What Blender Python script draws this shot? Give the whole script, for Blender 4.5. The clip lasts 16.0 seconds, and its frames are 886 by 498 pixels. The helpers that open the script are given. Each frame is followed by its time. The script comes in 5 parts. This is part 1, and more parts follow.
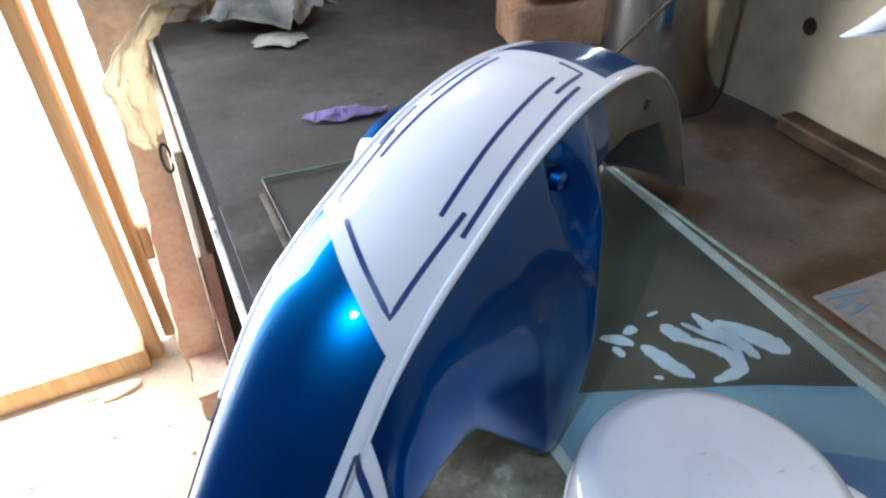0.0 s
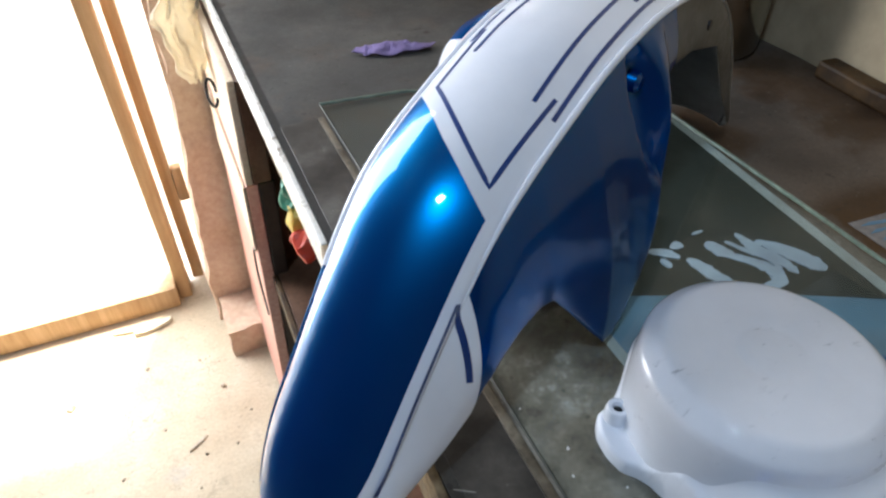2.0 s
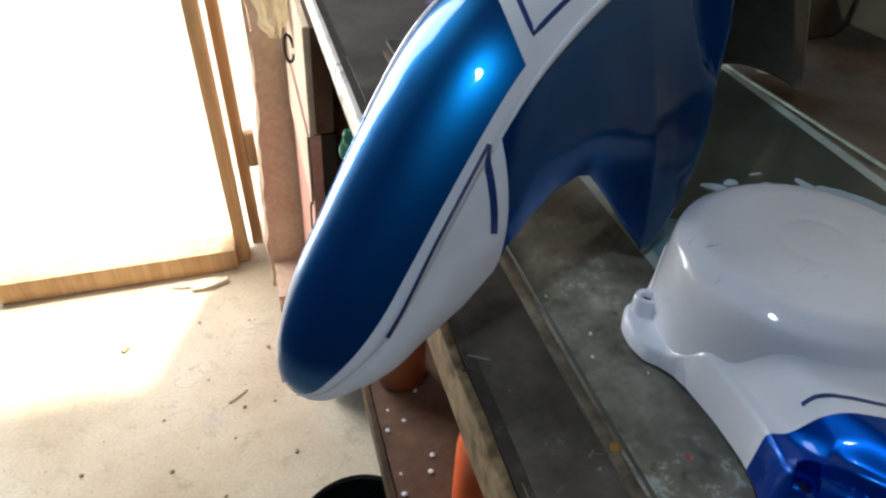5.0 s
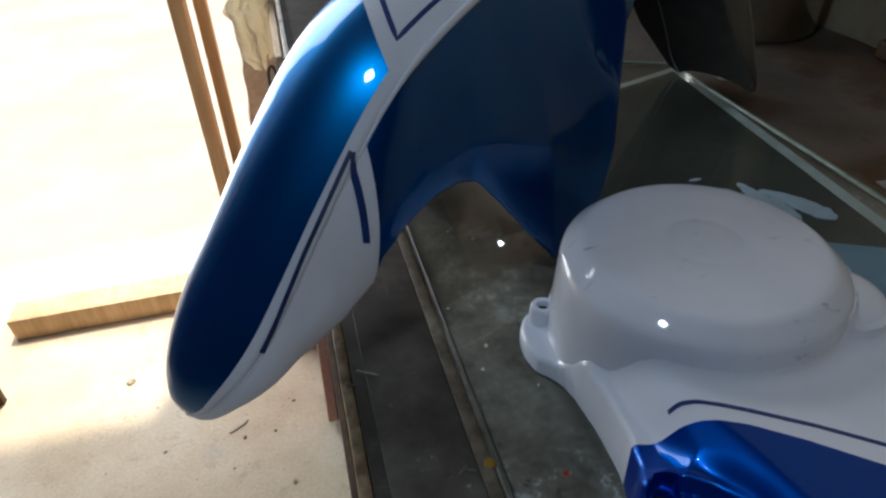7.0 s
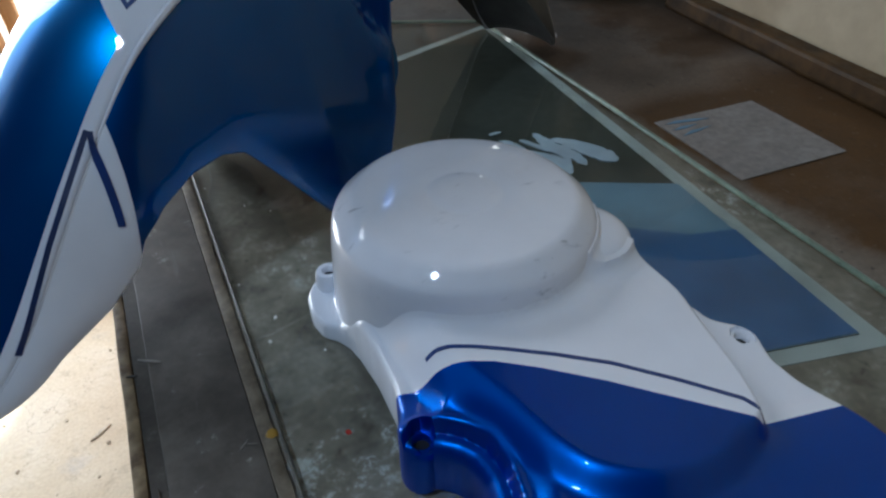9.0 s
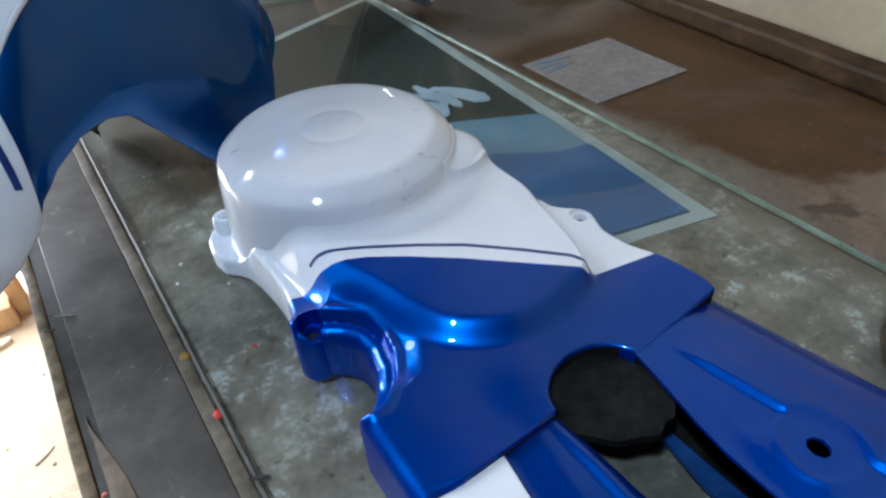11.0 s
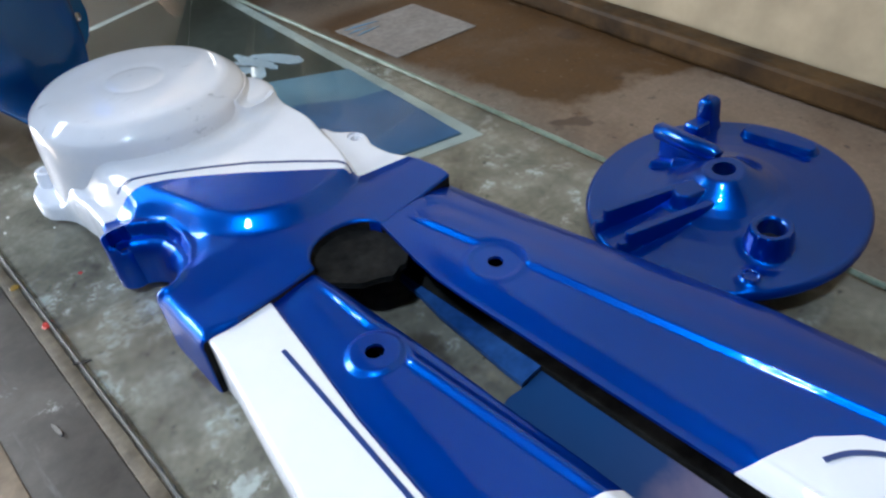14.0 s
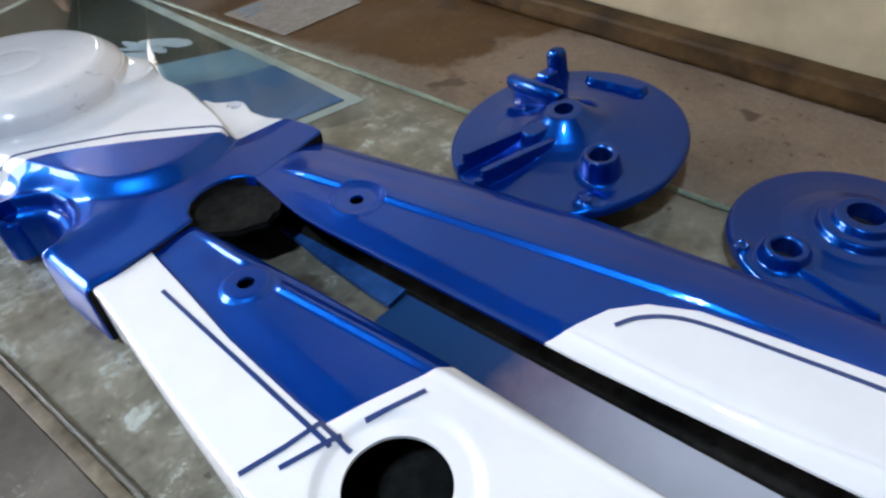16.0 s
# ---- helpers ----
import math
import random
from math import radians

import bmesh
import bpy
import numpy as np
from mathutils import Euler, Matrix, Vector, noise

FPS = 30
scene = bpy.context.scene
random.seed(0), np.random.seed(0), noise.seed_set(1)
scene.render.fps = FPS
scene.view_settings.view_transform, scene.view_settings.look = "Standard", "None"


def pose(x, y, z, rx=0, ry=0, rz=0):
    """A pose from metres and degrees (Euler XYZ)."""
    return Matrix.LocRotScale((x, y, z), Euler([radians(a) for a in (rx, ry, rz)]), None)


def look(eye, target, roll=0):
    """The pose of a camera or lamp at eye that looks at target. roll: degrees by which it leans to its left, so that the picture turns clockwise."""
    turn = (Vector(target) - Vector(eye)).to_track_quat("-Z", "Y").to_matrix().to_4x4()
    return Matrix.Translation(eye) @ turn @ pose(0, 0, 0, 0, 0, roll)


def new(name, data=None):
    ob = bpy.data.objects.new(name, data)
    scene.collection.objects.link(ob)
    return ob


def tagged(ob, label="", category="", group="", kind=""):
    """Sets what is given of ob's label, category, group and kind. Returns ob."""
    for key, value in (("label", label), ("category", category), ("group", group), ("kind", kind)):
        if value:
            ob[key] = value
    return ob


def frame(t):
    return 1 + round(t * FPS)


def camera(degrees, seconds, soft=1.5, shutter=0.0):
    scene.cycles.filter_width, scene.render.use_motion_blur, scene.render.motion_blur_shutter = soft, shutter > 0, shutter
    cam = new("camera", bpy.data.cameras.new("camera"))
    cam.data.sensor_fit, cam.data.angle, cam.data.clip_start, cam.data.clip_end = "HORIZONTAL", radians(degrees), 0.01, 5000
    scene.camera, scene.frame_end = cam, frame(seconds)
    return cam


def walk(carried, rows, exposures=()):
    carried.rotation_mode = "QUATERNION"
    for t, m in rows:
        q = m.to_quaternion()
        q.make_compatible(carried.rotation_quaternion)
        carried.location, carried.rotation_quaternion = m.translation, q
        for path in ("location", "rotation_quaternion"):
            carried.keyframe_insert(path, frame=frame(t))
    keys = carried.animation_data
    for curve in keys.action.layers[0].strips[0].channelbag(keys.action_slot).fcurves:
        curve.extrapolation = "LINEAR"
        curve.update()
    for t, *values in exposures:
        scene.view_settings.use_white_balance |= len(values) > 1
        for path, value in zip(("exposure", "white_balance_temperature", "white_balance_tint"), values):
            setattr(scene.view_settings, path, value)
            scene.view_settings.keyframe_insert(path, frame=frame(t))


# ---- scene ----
# ---------- camera ----------
cam = camera(69.9, 16.0, soft=2.4)
PATH = [
    (0, (-0.009, -0.163, 1.13), (0.66, 1.277, -0.086), -1.5),
    (0.5, (-0.024, -0.168, 1.128), (0.63, 1.264, -0.106), -1.1),
    (1, (-0.04, -0.174, 1.126), (0.599, 1.251, -0.124), -0.8),
    (1.5, (-0.055, -0.183, 1.124), (0.574, 1.226, -0.149), -0.1),
    (2, (-0.068, -0.193, 1.116), (0.554, 1.201, -0.176), -0.0),
    (2.5, (-0.074, -0.201, 1.101), (0.524, 1.175, -0.221), -0.5),
    (3, (-0.079, -0.207, 1.087), (0.503, 1.161, -0.251), -1.1),
    (3.5, (-0.082, -0.215, 1.075), (0.483, 1.162, -0.261), -0.3),
    (6, (-0.037, -0.262, 1.044), (0.327, 1.299, -0.152), 0.0),
    (6.5, (-0.01, -0.264, 1.045), (0.32, 1.299, -0.159), -1.5),
    (7, (0.001, -0.267, 1.037), (0.375, 1.315, -0.128), -2.2),
    (7.5, (0.014, -0.265, 1.038), (0.448, 1.285, -0.149), -1.6),
    (8, (0.03, -0.271, 1.036), (0.538, 1.251, -0.157), -1.3),
    (8.5, (0.044, -0.279, 1.036), (0.623, 1.191, -0.191), -1.2),
    (9, (0.051, -0.287, 1.035), (0.734, 1.115, -0.217), -0.4),
    (9.5, (0.053, -0.3, 1.034), (0.761, 1.084, -0.223), -1.1),
    (10, (0.053, -0.316, 1.033), (0.809, 1.036, -0.231), -2.1),
    (12.5, (0.048, -0.402, 1.03), (0.971, 0.809, -0.267), -3.7),
    (13, (0.048, -0.418, 1.031), (1.01, 0.753, -0.275), -3.3),
    (13.5, (0.047, -0.435, 1.032), (1.035, 0.705, -0.281), -3.4),
    (14, (0.048, -0.455, 1.035), (1.097, 0.64, -0.269), -2.9),
    (14.5, (0.049, -0.472, 1.036), (1.12, 0.594, -0.274), -2.9),
    (15, (0.048, -0.486, 1.036), (1.154, 0.538, -0.278), -2.7),
    (15.5, (0.046, -0.499, 1.035), (1.162, 0.5, -0.289), -3.3),
    (16, (0.041, -0.512, 1.036), (1.191, 0.435, -0.298), -3.2),
]
EXPOSURES = [(0.0, 1.56, 6050, 10), (1.5, 1.27, 6250, 10), (3.5, 0.9, 6650, 10), (6.0, 0.36, 6600, 10), (7.0, 0.1, 6350, 10), (8.0, 0.22, 6200, 9), (9.0, 0.67, 6000, 8), (10.0, 1.04, 6000, 8), (12.5, 1.90, 6350, 10), (14.5, 1.83, 6350, 10), (16.0, 1.79, 6750, 11)]
walk(cam, [(t, look(eye, target, roll)) for t, eye, target, roll in PATH], EXPOSURES)

# ---------- light ----------
world = bpy.data.worlds.new("world")
scene.world = world
world.use_nodes = True
wt = world.node_tree
sky = wt.nodes.new("ShaderNodeTexSky")
sky.sky_type = "NISHITA"
sky.sun_disc = False
sky.sun_elevation, sky.sun_rotation = radians(71), radians(24)
wt.nodes["Background"].inputs["Strength"].default_value = 0.15
wt.links.new(sky.outputs[0], wt.nodes["Background"].inputs["Color"])


def lamp(name, kind, m, energy, colour=(1, 1, 1), **more):
    data = bpy.data.lights.new(name, kind)
    data.energy, data.color = energy, colour
    for k, v in more.items():
        if k == "size":
            data.size = v
        elif k == "size_y":
            data.size_y = v
        elif k == "angle":
            data.angle = v
        elif k == "shape":
            data.shape = v
        elif k == "radius":
            data.shadow_soft_size = v
    ob = new(name, data)
    ob.matrix_world = m
    return ob


# the sun comes in through the open door, over the threshold
lamp("sun", "SUN", look((-0.20, 1.40, 2.08), (-0.50, 0.74, 0.0)), 5.0, (1.0, 0.89, 0.73), angle=radians(2.0))
# skylight through the doorway, plus an unseen overhead lamp added from the paint's highlights
lamp("door_skylight", "AREA", look((-0.60, 1.30, 1.15), (-0.50, 0.0, 0.95)), 25.0, (0.93, 0.96, 1.0), shape="RECTANGLE", size=0.80, size_y=1.8)
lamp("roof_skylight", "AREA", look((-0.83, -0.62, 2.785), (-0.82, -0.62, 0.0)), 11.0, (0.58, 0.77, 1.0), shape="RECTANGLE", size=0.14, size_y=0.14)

# ---------- materials ----------
class Nodes:
    """A small builder for node materials."""

    def __init__(self, name):
        self.m = bpy.data.materials.new(name)
        self.m.use_nodes = True
        self.t = self.m.node_tree
        self.b = self.t.nodes["Principled BSDF"]
        self.co = self.t.nodes.new("ShaderNodeTexCoord").outputs["Object"]

    def link(self, a, b):
        self.t.links.new(a, b)

    def node(self, kind, **kw):
        n = self.t.nodes.new(kind)
        for k, v in kw.items():
            n.inputs[k].default_value = v
        return n

    def noise(self, scale, detail=4.0, rough=0.6, co=None, stretch=None):
        n = self.node("ShaderNodeTexNoise", Scale=scale, Detail=detail, Roughness=rough)
        src = co or self.co
        if stretch:
            mp = self.t.nodes.new("ShaderNodeMapping")
            mp.inputs["Scale"].default_value = stretch
            self.link(src, mp.inputs["Vector"])
            src = mp.outputs[0]
        self.link(src, n.inputs["Vector"])
        return n.outputs["Fac"]

    def ramp(self, fac, stops):
        r = self.t.nodes.new("ShaderNodeValToRGB")
        e = r.color_ramp.elements
        while len(e) < len(stops):
            e.new(0.5)
        for el, (p, c) in zip(e, stops):
            el.position = p
            el.color = (*c, 1) if len(c) == 3 else c
        self.link(fac, r.inputs["Fac"])
        return r.outputs["Color"]

    def mix(self, fac, a, b, blend="MIX"):
        n = self.t.nodes.new("ShaderNodeMix")
        n.data_type, n.blend_type = "RGBA", blend
        for sock, val in ((n.inputs[0], fac), (n.inputs[6], a), (n.inputs[7], b)):
            if isinstance(val, (int, float)):
                sock.default_value = val
            elif isinstance(val, tuple):
                sock.default_value = (*val, 1)
            else:
                self.link(val, sock)
        return n.outputs[2]

    def math(self, op, a, b=0.0):
        n = self.t.nodes.new("ShaderNodeMath")
        n.operation = op
        for sock, val in zip(n.inputs, (a, b)):
            if isinstance(val, (int, float)):
                sock.default_value = val
            else:
                self.link(val, sock)
        return n.outputs[0]

    def range(self, fac, lo, hi, a=0.0, b=1.0):
        n = self.t.nodes.new("ShaderNodeMapRange")
        n.inputs[1].default_value, n.inputs[2].default_value, n.inputs[3].default_value, n.inputs[4].default_value = lo, hi, a, b
        self.link(fac, n.inputs[0])
        return n.outputs[0]

    def bump(self, height, strength=0.3, distance=0.001):
        n = self.node("ShaderNodeBump", Strength=strength, Distance=distance)
        self.link(height, n.inputs["Height"])
        self.link(n.outputs[0], self.b.inputs["Normal"])
        return self

    def set(self, **kw):
        for k, v in kw.items():
            sock = self.b.inputs[k.replace("_", " ")]
            if isinstance(v, tuple):
                sock.default_value = (*v, 1)
            elif isinstance(v, (int, float)):
                sock.default_value = v
            else:
                self.link(v, sock)
        return self


def mat_two(name, a, b, scale, rough=0.7, bump=0.3, dist=0.001, fine=160.0, metal=0.0, lo=0.35, hi=0.65, detail=5.0):
    """Two colours mixed by coarse noise, with fine grain on top."""
    n = Nodes(name)
    coarse = n.noise(scale, detail)
    grain = n.noise(fine, 4.0)
    col = n.ramp(coarse, [(lo, a), (hi, b)])
    col = n.mix(0.35, col, n.ramp(grain, [(0.3, (0.25, 0.25, 0.25)), (0.7, (0.75, 0.75, 0.75))]), "OVERLAY")
    n.set(Base_Color=col, Roughness=n.range(grain, 0.3, 0.7, max(rough - 0.12, 0.02), min(rough + 0.1, 1.0)), Metallic=metal, Specular_IOR_Level=0.25)
    n.bump(n.math("ADD", grain, n.math("MULTIPLY", coarse, 2.0)), bump, dist)
    return n.m


def mat_blue(name, ground, flake, share, rough=0.22, coat=1.0):
    """Candy paint: a deep coloured ground, brighter metal over it, and clear lacquer."""
    n = Nodes(name)
    orange = n.noise(160, 2.0)
    depth = n.noise(9, 3.0)
    n.set(Base_Color=n.ramp(depth, [(0.3, tuple(c * 0.85 for c in ground)), (0.7, tuple(c * 1.15 for c in ground))]), Roughness=0.5, Specular_IOR_Level=0.0, Coat_Weight=coat, Coat_Roughness=0.008, Coat_IOR=1.5)
    wave = n.node("ShaderNodeBump", Strength=0.6, Distance=0.0012)
    n.link(n.noise(34, 1.5, 0.45), wave.inputs["Height"])
    b = n.node("ShaderNodeBump", Strength=0.03, Distance=0.0004)
    n.link(orange, b.inputs["Height"])
    n.link(wave.outputs[0], b.inputs["Normal"])
    n.link(b.outputs[0], n.b.inputs["Coat Normal"])
    metal = n.t.nodes.new("ShaderNodeBsdfPrincipled")
    n.link(n.ramp(depth, [(0.3, tuple(c * 0.88 for c in flake)), (0.7, tuple(c * 1.1 for c in flake))]), metal.inputs["Base Color"])
    metal.inputs["Metallic"].default_value, metal.inputs["Roughness"].default_value = 1.0, rough
    metal.inputs["Coat Weight"].default_value, metal.inputs["Coat Roughness"].default_value, metal.inputs["Coat IOR"].default_value = coat, 0.01, 1.5
    n.link(b.outputs[0], metal.inputs["Coat Normal"])
    mix = n.t.nodes.new("ShaderNodeMixShader")
    mix.inputs[0].default_value = share
    n.link(n.b.outputs[0], mix.inputs[1])
    n.link(metal.outputs[0], mix.inputs[2])
    n.link(mix.outputs[0], n.t.nodes["Material Output"].inputs["Surface"])
    return n.m


def mat_white(name="white_gloss_paint", rubbed=False):
    n = Nodes(name)
    orange = n.noise(170, 2.0)
    dust = n.noise(30, 5.0)
    col = n.ramp(dust, [(0.25, (0.80, 0.81, 0.86)), (0.7, (0.86, 0.87, 0.92))])
    if rubbed:
        marks = n.math("MULTIPLY", n.range(n.noise(120, 6.0, 0.75, stretch=(0.5, 1.6, 1.0)), 0.60, 0.70), n.range(n.noise(26, 2.0), 0.46, 0.56))
        col = n.mix(n.math("MULTIPLY", marks, 0.8), col, (0.30, 0.32, 0.36))
    n.set(Base_Color=col, Roughness=0.45, Specular_IOR_Level=0.0, Coat_Weight=1.0, Coat_Roughness=0.008, Coat_IOR=1.6)
    b = n.node("ShaderNodeBump", Strength=0.04, Distance=0.0004)
    n.link(orange, b.inputs["Height"])
    n.link(b.outputs[0], n.b.inputs["Coat Normal"])
    return n.m


def mat_wood(name, a, b, gap=0.5):
    """Upright boards: long grain, weathered streaks and small dents."""
    n = Nodes(name)
    grain = n.noise(70, 6.0, 0.7, stretch=(1.0, 1.0, 0.05))
    blot = n.noise(9, 5.0, 0.6, stretch=(1.0, 1.0, 0.4))
    col = n.mix(n.range(blot, 0.4, 0.65, 0.0, 0.5), n.ramp(grain, [(0.32, a), (0.66, b)]), tuple(c * 0.8 for c in a))
    n.set(Base_Color=col, Roughness=n.range(grain, 0.3, 0.7, 0.6, 0.8), Specular_IOR_Level=0.3)
    n.bump(grain, 0.35, 0.0015)
    return n.m


def mat_bench():
    """Worn bench top: grey film with pale scuffs towards the front, tan dust and brown oil stains towards the wall;
    shade at the far wall end is painted in.
    """
    n = Nodes("worn_bench_top")
    sep = n.t.nodes.new("ShaderNodeSeparateXYZ")
    n.link(n.co, sep.inputs[0])
    big = n.noise(6.0, 6.0, 0.65)
    mid = n.noise(26, 8.0, 0.74)
    scuff = n.noise(52, 10.0, 0.82)
    streak = n.noise(60, 6.0, 0.7, stretch=(1.0, 0.25, 1.0))
    fine = n.noise(260, 4.0)
    wob = n.math("MULTIPLY", n.math("SUBTRACT", n.noise(13, 6.0, 0.6), 0.5), 0.13)
    x = n.math("ADD", sep.outputs[0], wob)
    y = n.math("ADD", sep.outputs[1], n.math("MULTIPLY", wob, 0.7))
    col = n.ramp(big, [(0.30, (0.058, 0.053, 0.047)), (0.5, (0.090, 0.083, 0.074)), (0.7, (0.135, 0.123, 0.108))])
    # grey dusty ground in front of the engine parts
    dusty = n.math("MULTIPLY", n.range(y, 0.20, -0.02), n.range(x, 0.40, 0.36))
    grey = n.ramp(mid, [(0.30, (0.074, 0.064, 0.051)), (0.48, (0.205, 0.178, 0.143)), (0.66, (0.37, 0.332, 0.276))])
    col = n.mix(dusty, col, grey)
    chips = n.math("MULTIPLY", n.math("MULTIPLY", n.math("MULTIPLY", n.range(scuff, 0.55, 0.595), n.range(n.noise(9, 4.0, 0.6), 0.44, 0.58)), dusty), 0.85)
    col = n.mix(chips, col, (0.50, 0.50, 0.48))
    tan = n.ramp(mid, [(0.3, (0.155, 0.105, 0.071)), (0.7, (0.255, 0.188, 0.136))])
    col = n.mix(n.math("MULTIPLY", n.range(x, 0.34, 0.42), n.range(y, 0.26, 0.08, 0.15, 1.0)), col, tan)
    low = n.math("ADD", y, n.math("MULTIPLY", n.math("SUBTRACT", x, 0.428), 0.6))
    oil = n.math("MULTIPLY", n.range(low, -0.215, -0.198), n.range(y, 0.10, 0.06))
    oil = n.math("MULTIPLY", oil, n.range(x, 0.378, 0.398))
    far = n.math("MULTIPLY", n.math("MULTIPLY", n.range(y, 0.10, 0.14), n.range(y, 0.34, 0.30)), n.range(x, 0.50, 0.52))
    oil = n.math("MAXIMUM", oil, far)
    # a further brown patch by the glass edge under the mudguard's tail
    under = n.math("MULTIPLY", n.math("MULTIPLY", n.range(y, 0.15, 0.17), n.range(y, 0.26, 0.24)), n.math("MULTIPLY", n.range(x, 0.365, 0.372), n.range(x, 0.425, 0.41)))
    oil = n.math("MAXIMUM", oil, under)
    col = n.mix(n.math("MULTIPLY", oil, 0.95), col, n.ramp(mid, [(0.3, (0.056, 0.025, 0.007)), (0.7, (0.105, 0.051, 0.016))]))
    # shade at the far end by the wall, painted into the colour
    darkening = n.math("MULTIPLY", n.range(x, 0.33, 0.43), n.range(y, 0.02, 0.12))
    col = n.mix(n.math("MULTIPLY", darkening, n.range(big, 0.25, 0.60, 0.85, 0.45)), col, (0.036, 0.029, 0.024))
    spots = n.math("MULTIPLY", n.range(n.noise(19, 3.0, 0.5), 0.66, 0.70), 0.7)
    col = n.mix(spots, col, (0.045, 0.027, 0.017))
    brown = n.range(n.noise(14, 6.0, 0.7), 0.52, 0.70, 0.0, 0.45)
    col = n.mix(brown, col, (0.13, 0.088, 0.062))
    col = n.mix(n.range(n.noise(105, 3.0, 0.6), 0.64, 0.70, 0.0, 0.65), col, (0.030, 0.024, 0.020))
    col = n.mix(n.range(n.noise(150, 2.0, 0.5), 0.67, 0.72, 0.0, 0.22), col, (0.26, 0.24, 0.21))
    col = n.mix(n.math("MULTIPLY", n.range(streak, 0.66, 0.78), 0.45), col, (0.22, 0.21, 0.19))
    col = n.mix(n.range(mid, 0.38, 0.26, 0.0, 0.6), col, (0.026, 0.021, 0.017))
    col = n.mix(n.range(sep.outputs[0], 0.0140, 0.0125, 0.0, 0.85), col, (0.016, 0.013, 0.010))
    col = n.mix(0.3, col, n.ramp(fine, [(0.3, (0.3, 0.3, 0.3)), (0.7, (0.7, 0.7, 0.7))]), "OVERLAY")
    n.set(Base_Color=col, Roughness=n.range(mid, 0.3, 0.7, 0.45, 0.70), Specular_IOR_Level=0.28)
    n.bump(n.math("ADD", n.math("MULTIPLY", fine, 0.2), n.math("MULTIPLY", mid, 1.5)), 0.10, 0.0005)
    return n.m


def mat_floor():
    """Rough pale cement: warm dust, dark grit, grey-blue scuffs and hair cracks."""
    n = Nodes("dusty_cement_floor")
    big = n.noise(3.2, 7.0, 0.62)
    mid = n.noise(17, 8.0, 0.7)
    fine = n.noise(150, 5.0)
    col = n.ramp(big, [(0.32, (0.44, 0.34, 0.22)), (0.5, (0.56, 0.46, 0.32)), (0.68, (0.64, 0.56, 0.43))])
    col = n.mix(n.range(mid, 0.44, 0.28, 0.0, 0.55), col, (0.27, 0.21, 0.14))
    col = n.mix(n.range(n.noise(6, 5.0), 0.60, 0.72, 0.0, 0.4), col, (0.36, 0.37, 0.38))
    crack = n.t.nodes.new("ShaderNodeTexVoronoi")
    crack.feature = "DISTANCE_TO_EDGE"
    crack.inputs["Scale"].default_value = 2.3
    vec = n.t.nodes.new("ShaderNodeVectorMath")
    vec.operation = "ADD"
    warp = n.t.nodes.new("ShaderNodeTexNoise")
    warp.inputs["Scale"].default_value, warp.inputs["Detail"].default_value = 5.0, 6.0
    n.link(n.co, warp.inputs["Vector"])
    n.link(n.co, vec.inputs[0])
    n.link(warp.outputs["Color"], vec.inputs[1])
    n.link(vec.outputs[0], crack.inputs["Vector"])
    line = n.math("MULTIPLY", n.range(crack.outputs["Distance"], 0.006, 0.0), n.range(big, 0.45, 0.6))
    col = n.mix(n.math("MULTIPLY", line, 0.6), col, (0.16, 0.11, 0.07))
    grit = n.range(n.noise(95, 2.0), 0.70, 0.74)
    col = n.mix(n.math("MULTIPLY", grit, 0.6), col, (0.14, 0.10, 0.07))
    col = n.mix(0.3, col, n.ramp(fine, [(0.3, (0.3, 0.3, 0.3)), (0.7, (0.7, 0.7, 0.7))]), "OVERLAY")
    n.set(Base_Color=col, Roughness=n.range(fine, 0.3, 0.7, 0.75, 0.95))
    n.bump(n.math("SUBTRACT", n.math("ADD", n.math("MULTIPLY", fine, 0.3), n.math("MULTIPLY", mid, 2.0)), n.math("MULTIPLY", line, 2.0)), 0.35, 0.002)
    return n.m


def mat_stain(name, colour):
    n = Nodes(name)
    grain = n.noise(130, 5.0)
    blot = n.noise(16, 5.0)
    col = n.ramp(blot, [(0.3, tuple(c * 0.7 for c in colour)), (0.7, tuple(c * 1.25 for c in colour))])
    n.set(Base_Color=col, Roughness=n.range(grain, 0.3, 0.7, 0.45, 0.6))
    return n.m


def mat_glass():
    """Clear sheet glass: sees through, and mirrors by its Fresnel gloss; a little grime dulls it."""
    n = Nodes("green_float_glass")
    clear = n.t.nodes.new("ShaderNodeBsdfTransparent")
    darkening = n.noise(14, 6.0, 0.7)
    n.link(n.ramp(darkening, [(0.3, (0.96, 0.98, 0.955)), (0.75, (0.88, 0.92, 0.885))]), clear.inputs["Color"])
    gloss = n.t.nodes.new("ShaderNodeBsdfGlossy")
    n.link(n.range(darkening, 0.4, 0.8, 0.0, 0.025), gloss.inputs["Roughness"])
    side = n.node("ShaderNodeLayerWeight", Blend=0.5)
    fres = n.math("ADD", n.math("MULTIPLY", n.math("POWER", side.outputs["Facing"], 5.0), 0.94), 0.05)
    mix = n.t.nodes.new("ShaderNodeMixShader")
    n.link(fres, mix.inputs[0])
    n.link(clear.outputs[0], mix.inputs[1])
    n.link(gloss.outputs[0], mix.inputs[2])
    n.link(mix.outputs[0], n.t.nodes["Material Output"].inputs["Surface"])
    return n.m


def mat_clear():
    n = Nodes("clear_glass_underside")
    clear = n.node("ShaderNodeBsdfTransparent", Color=(0.97, 0.99, 0.98, 1))
    n.link(clear.outputs[0], n.t.nodes["Material Output"].inputs["Surface"])
    return n.m


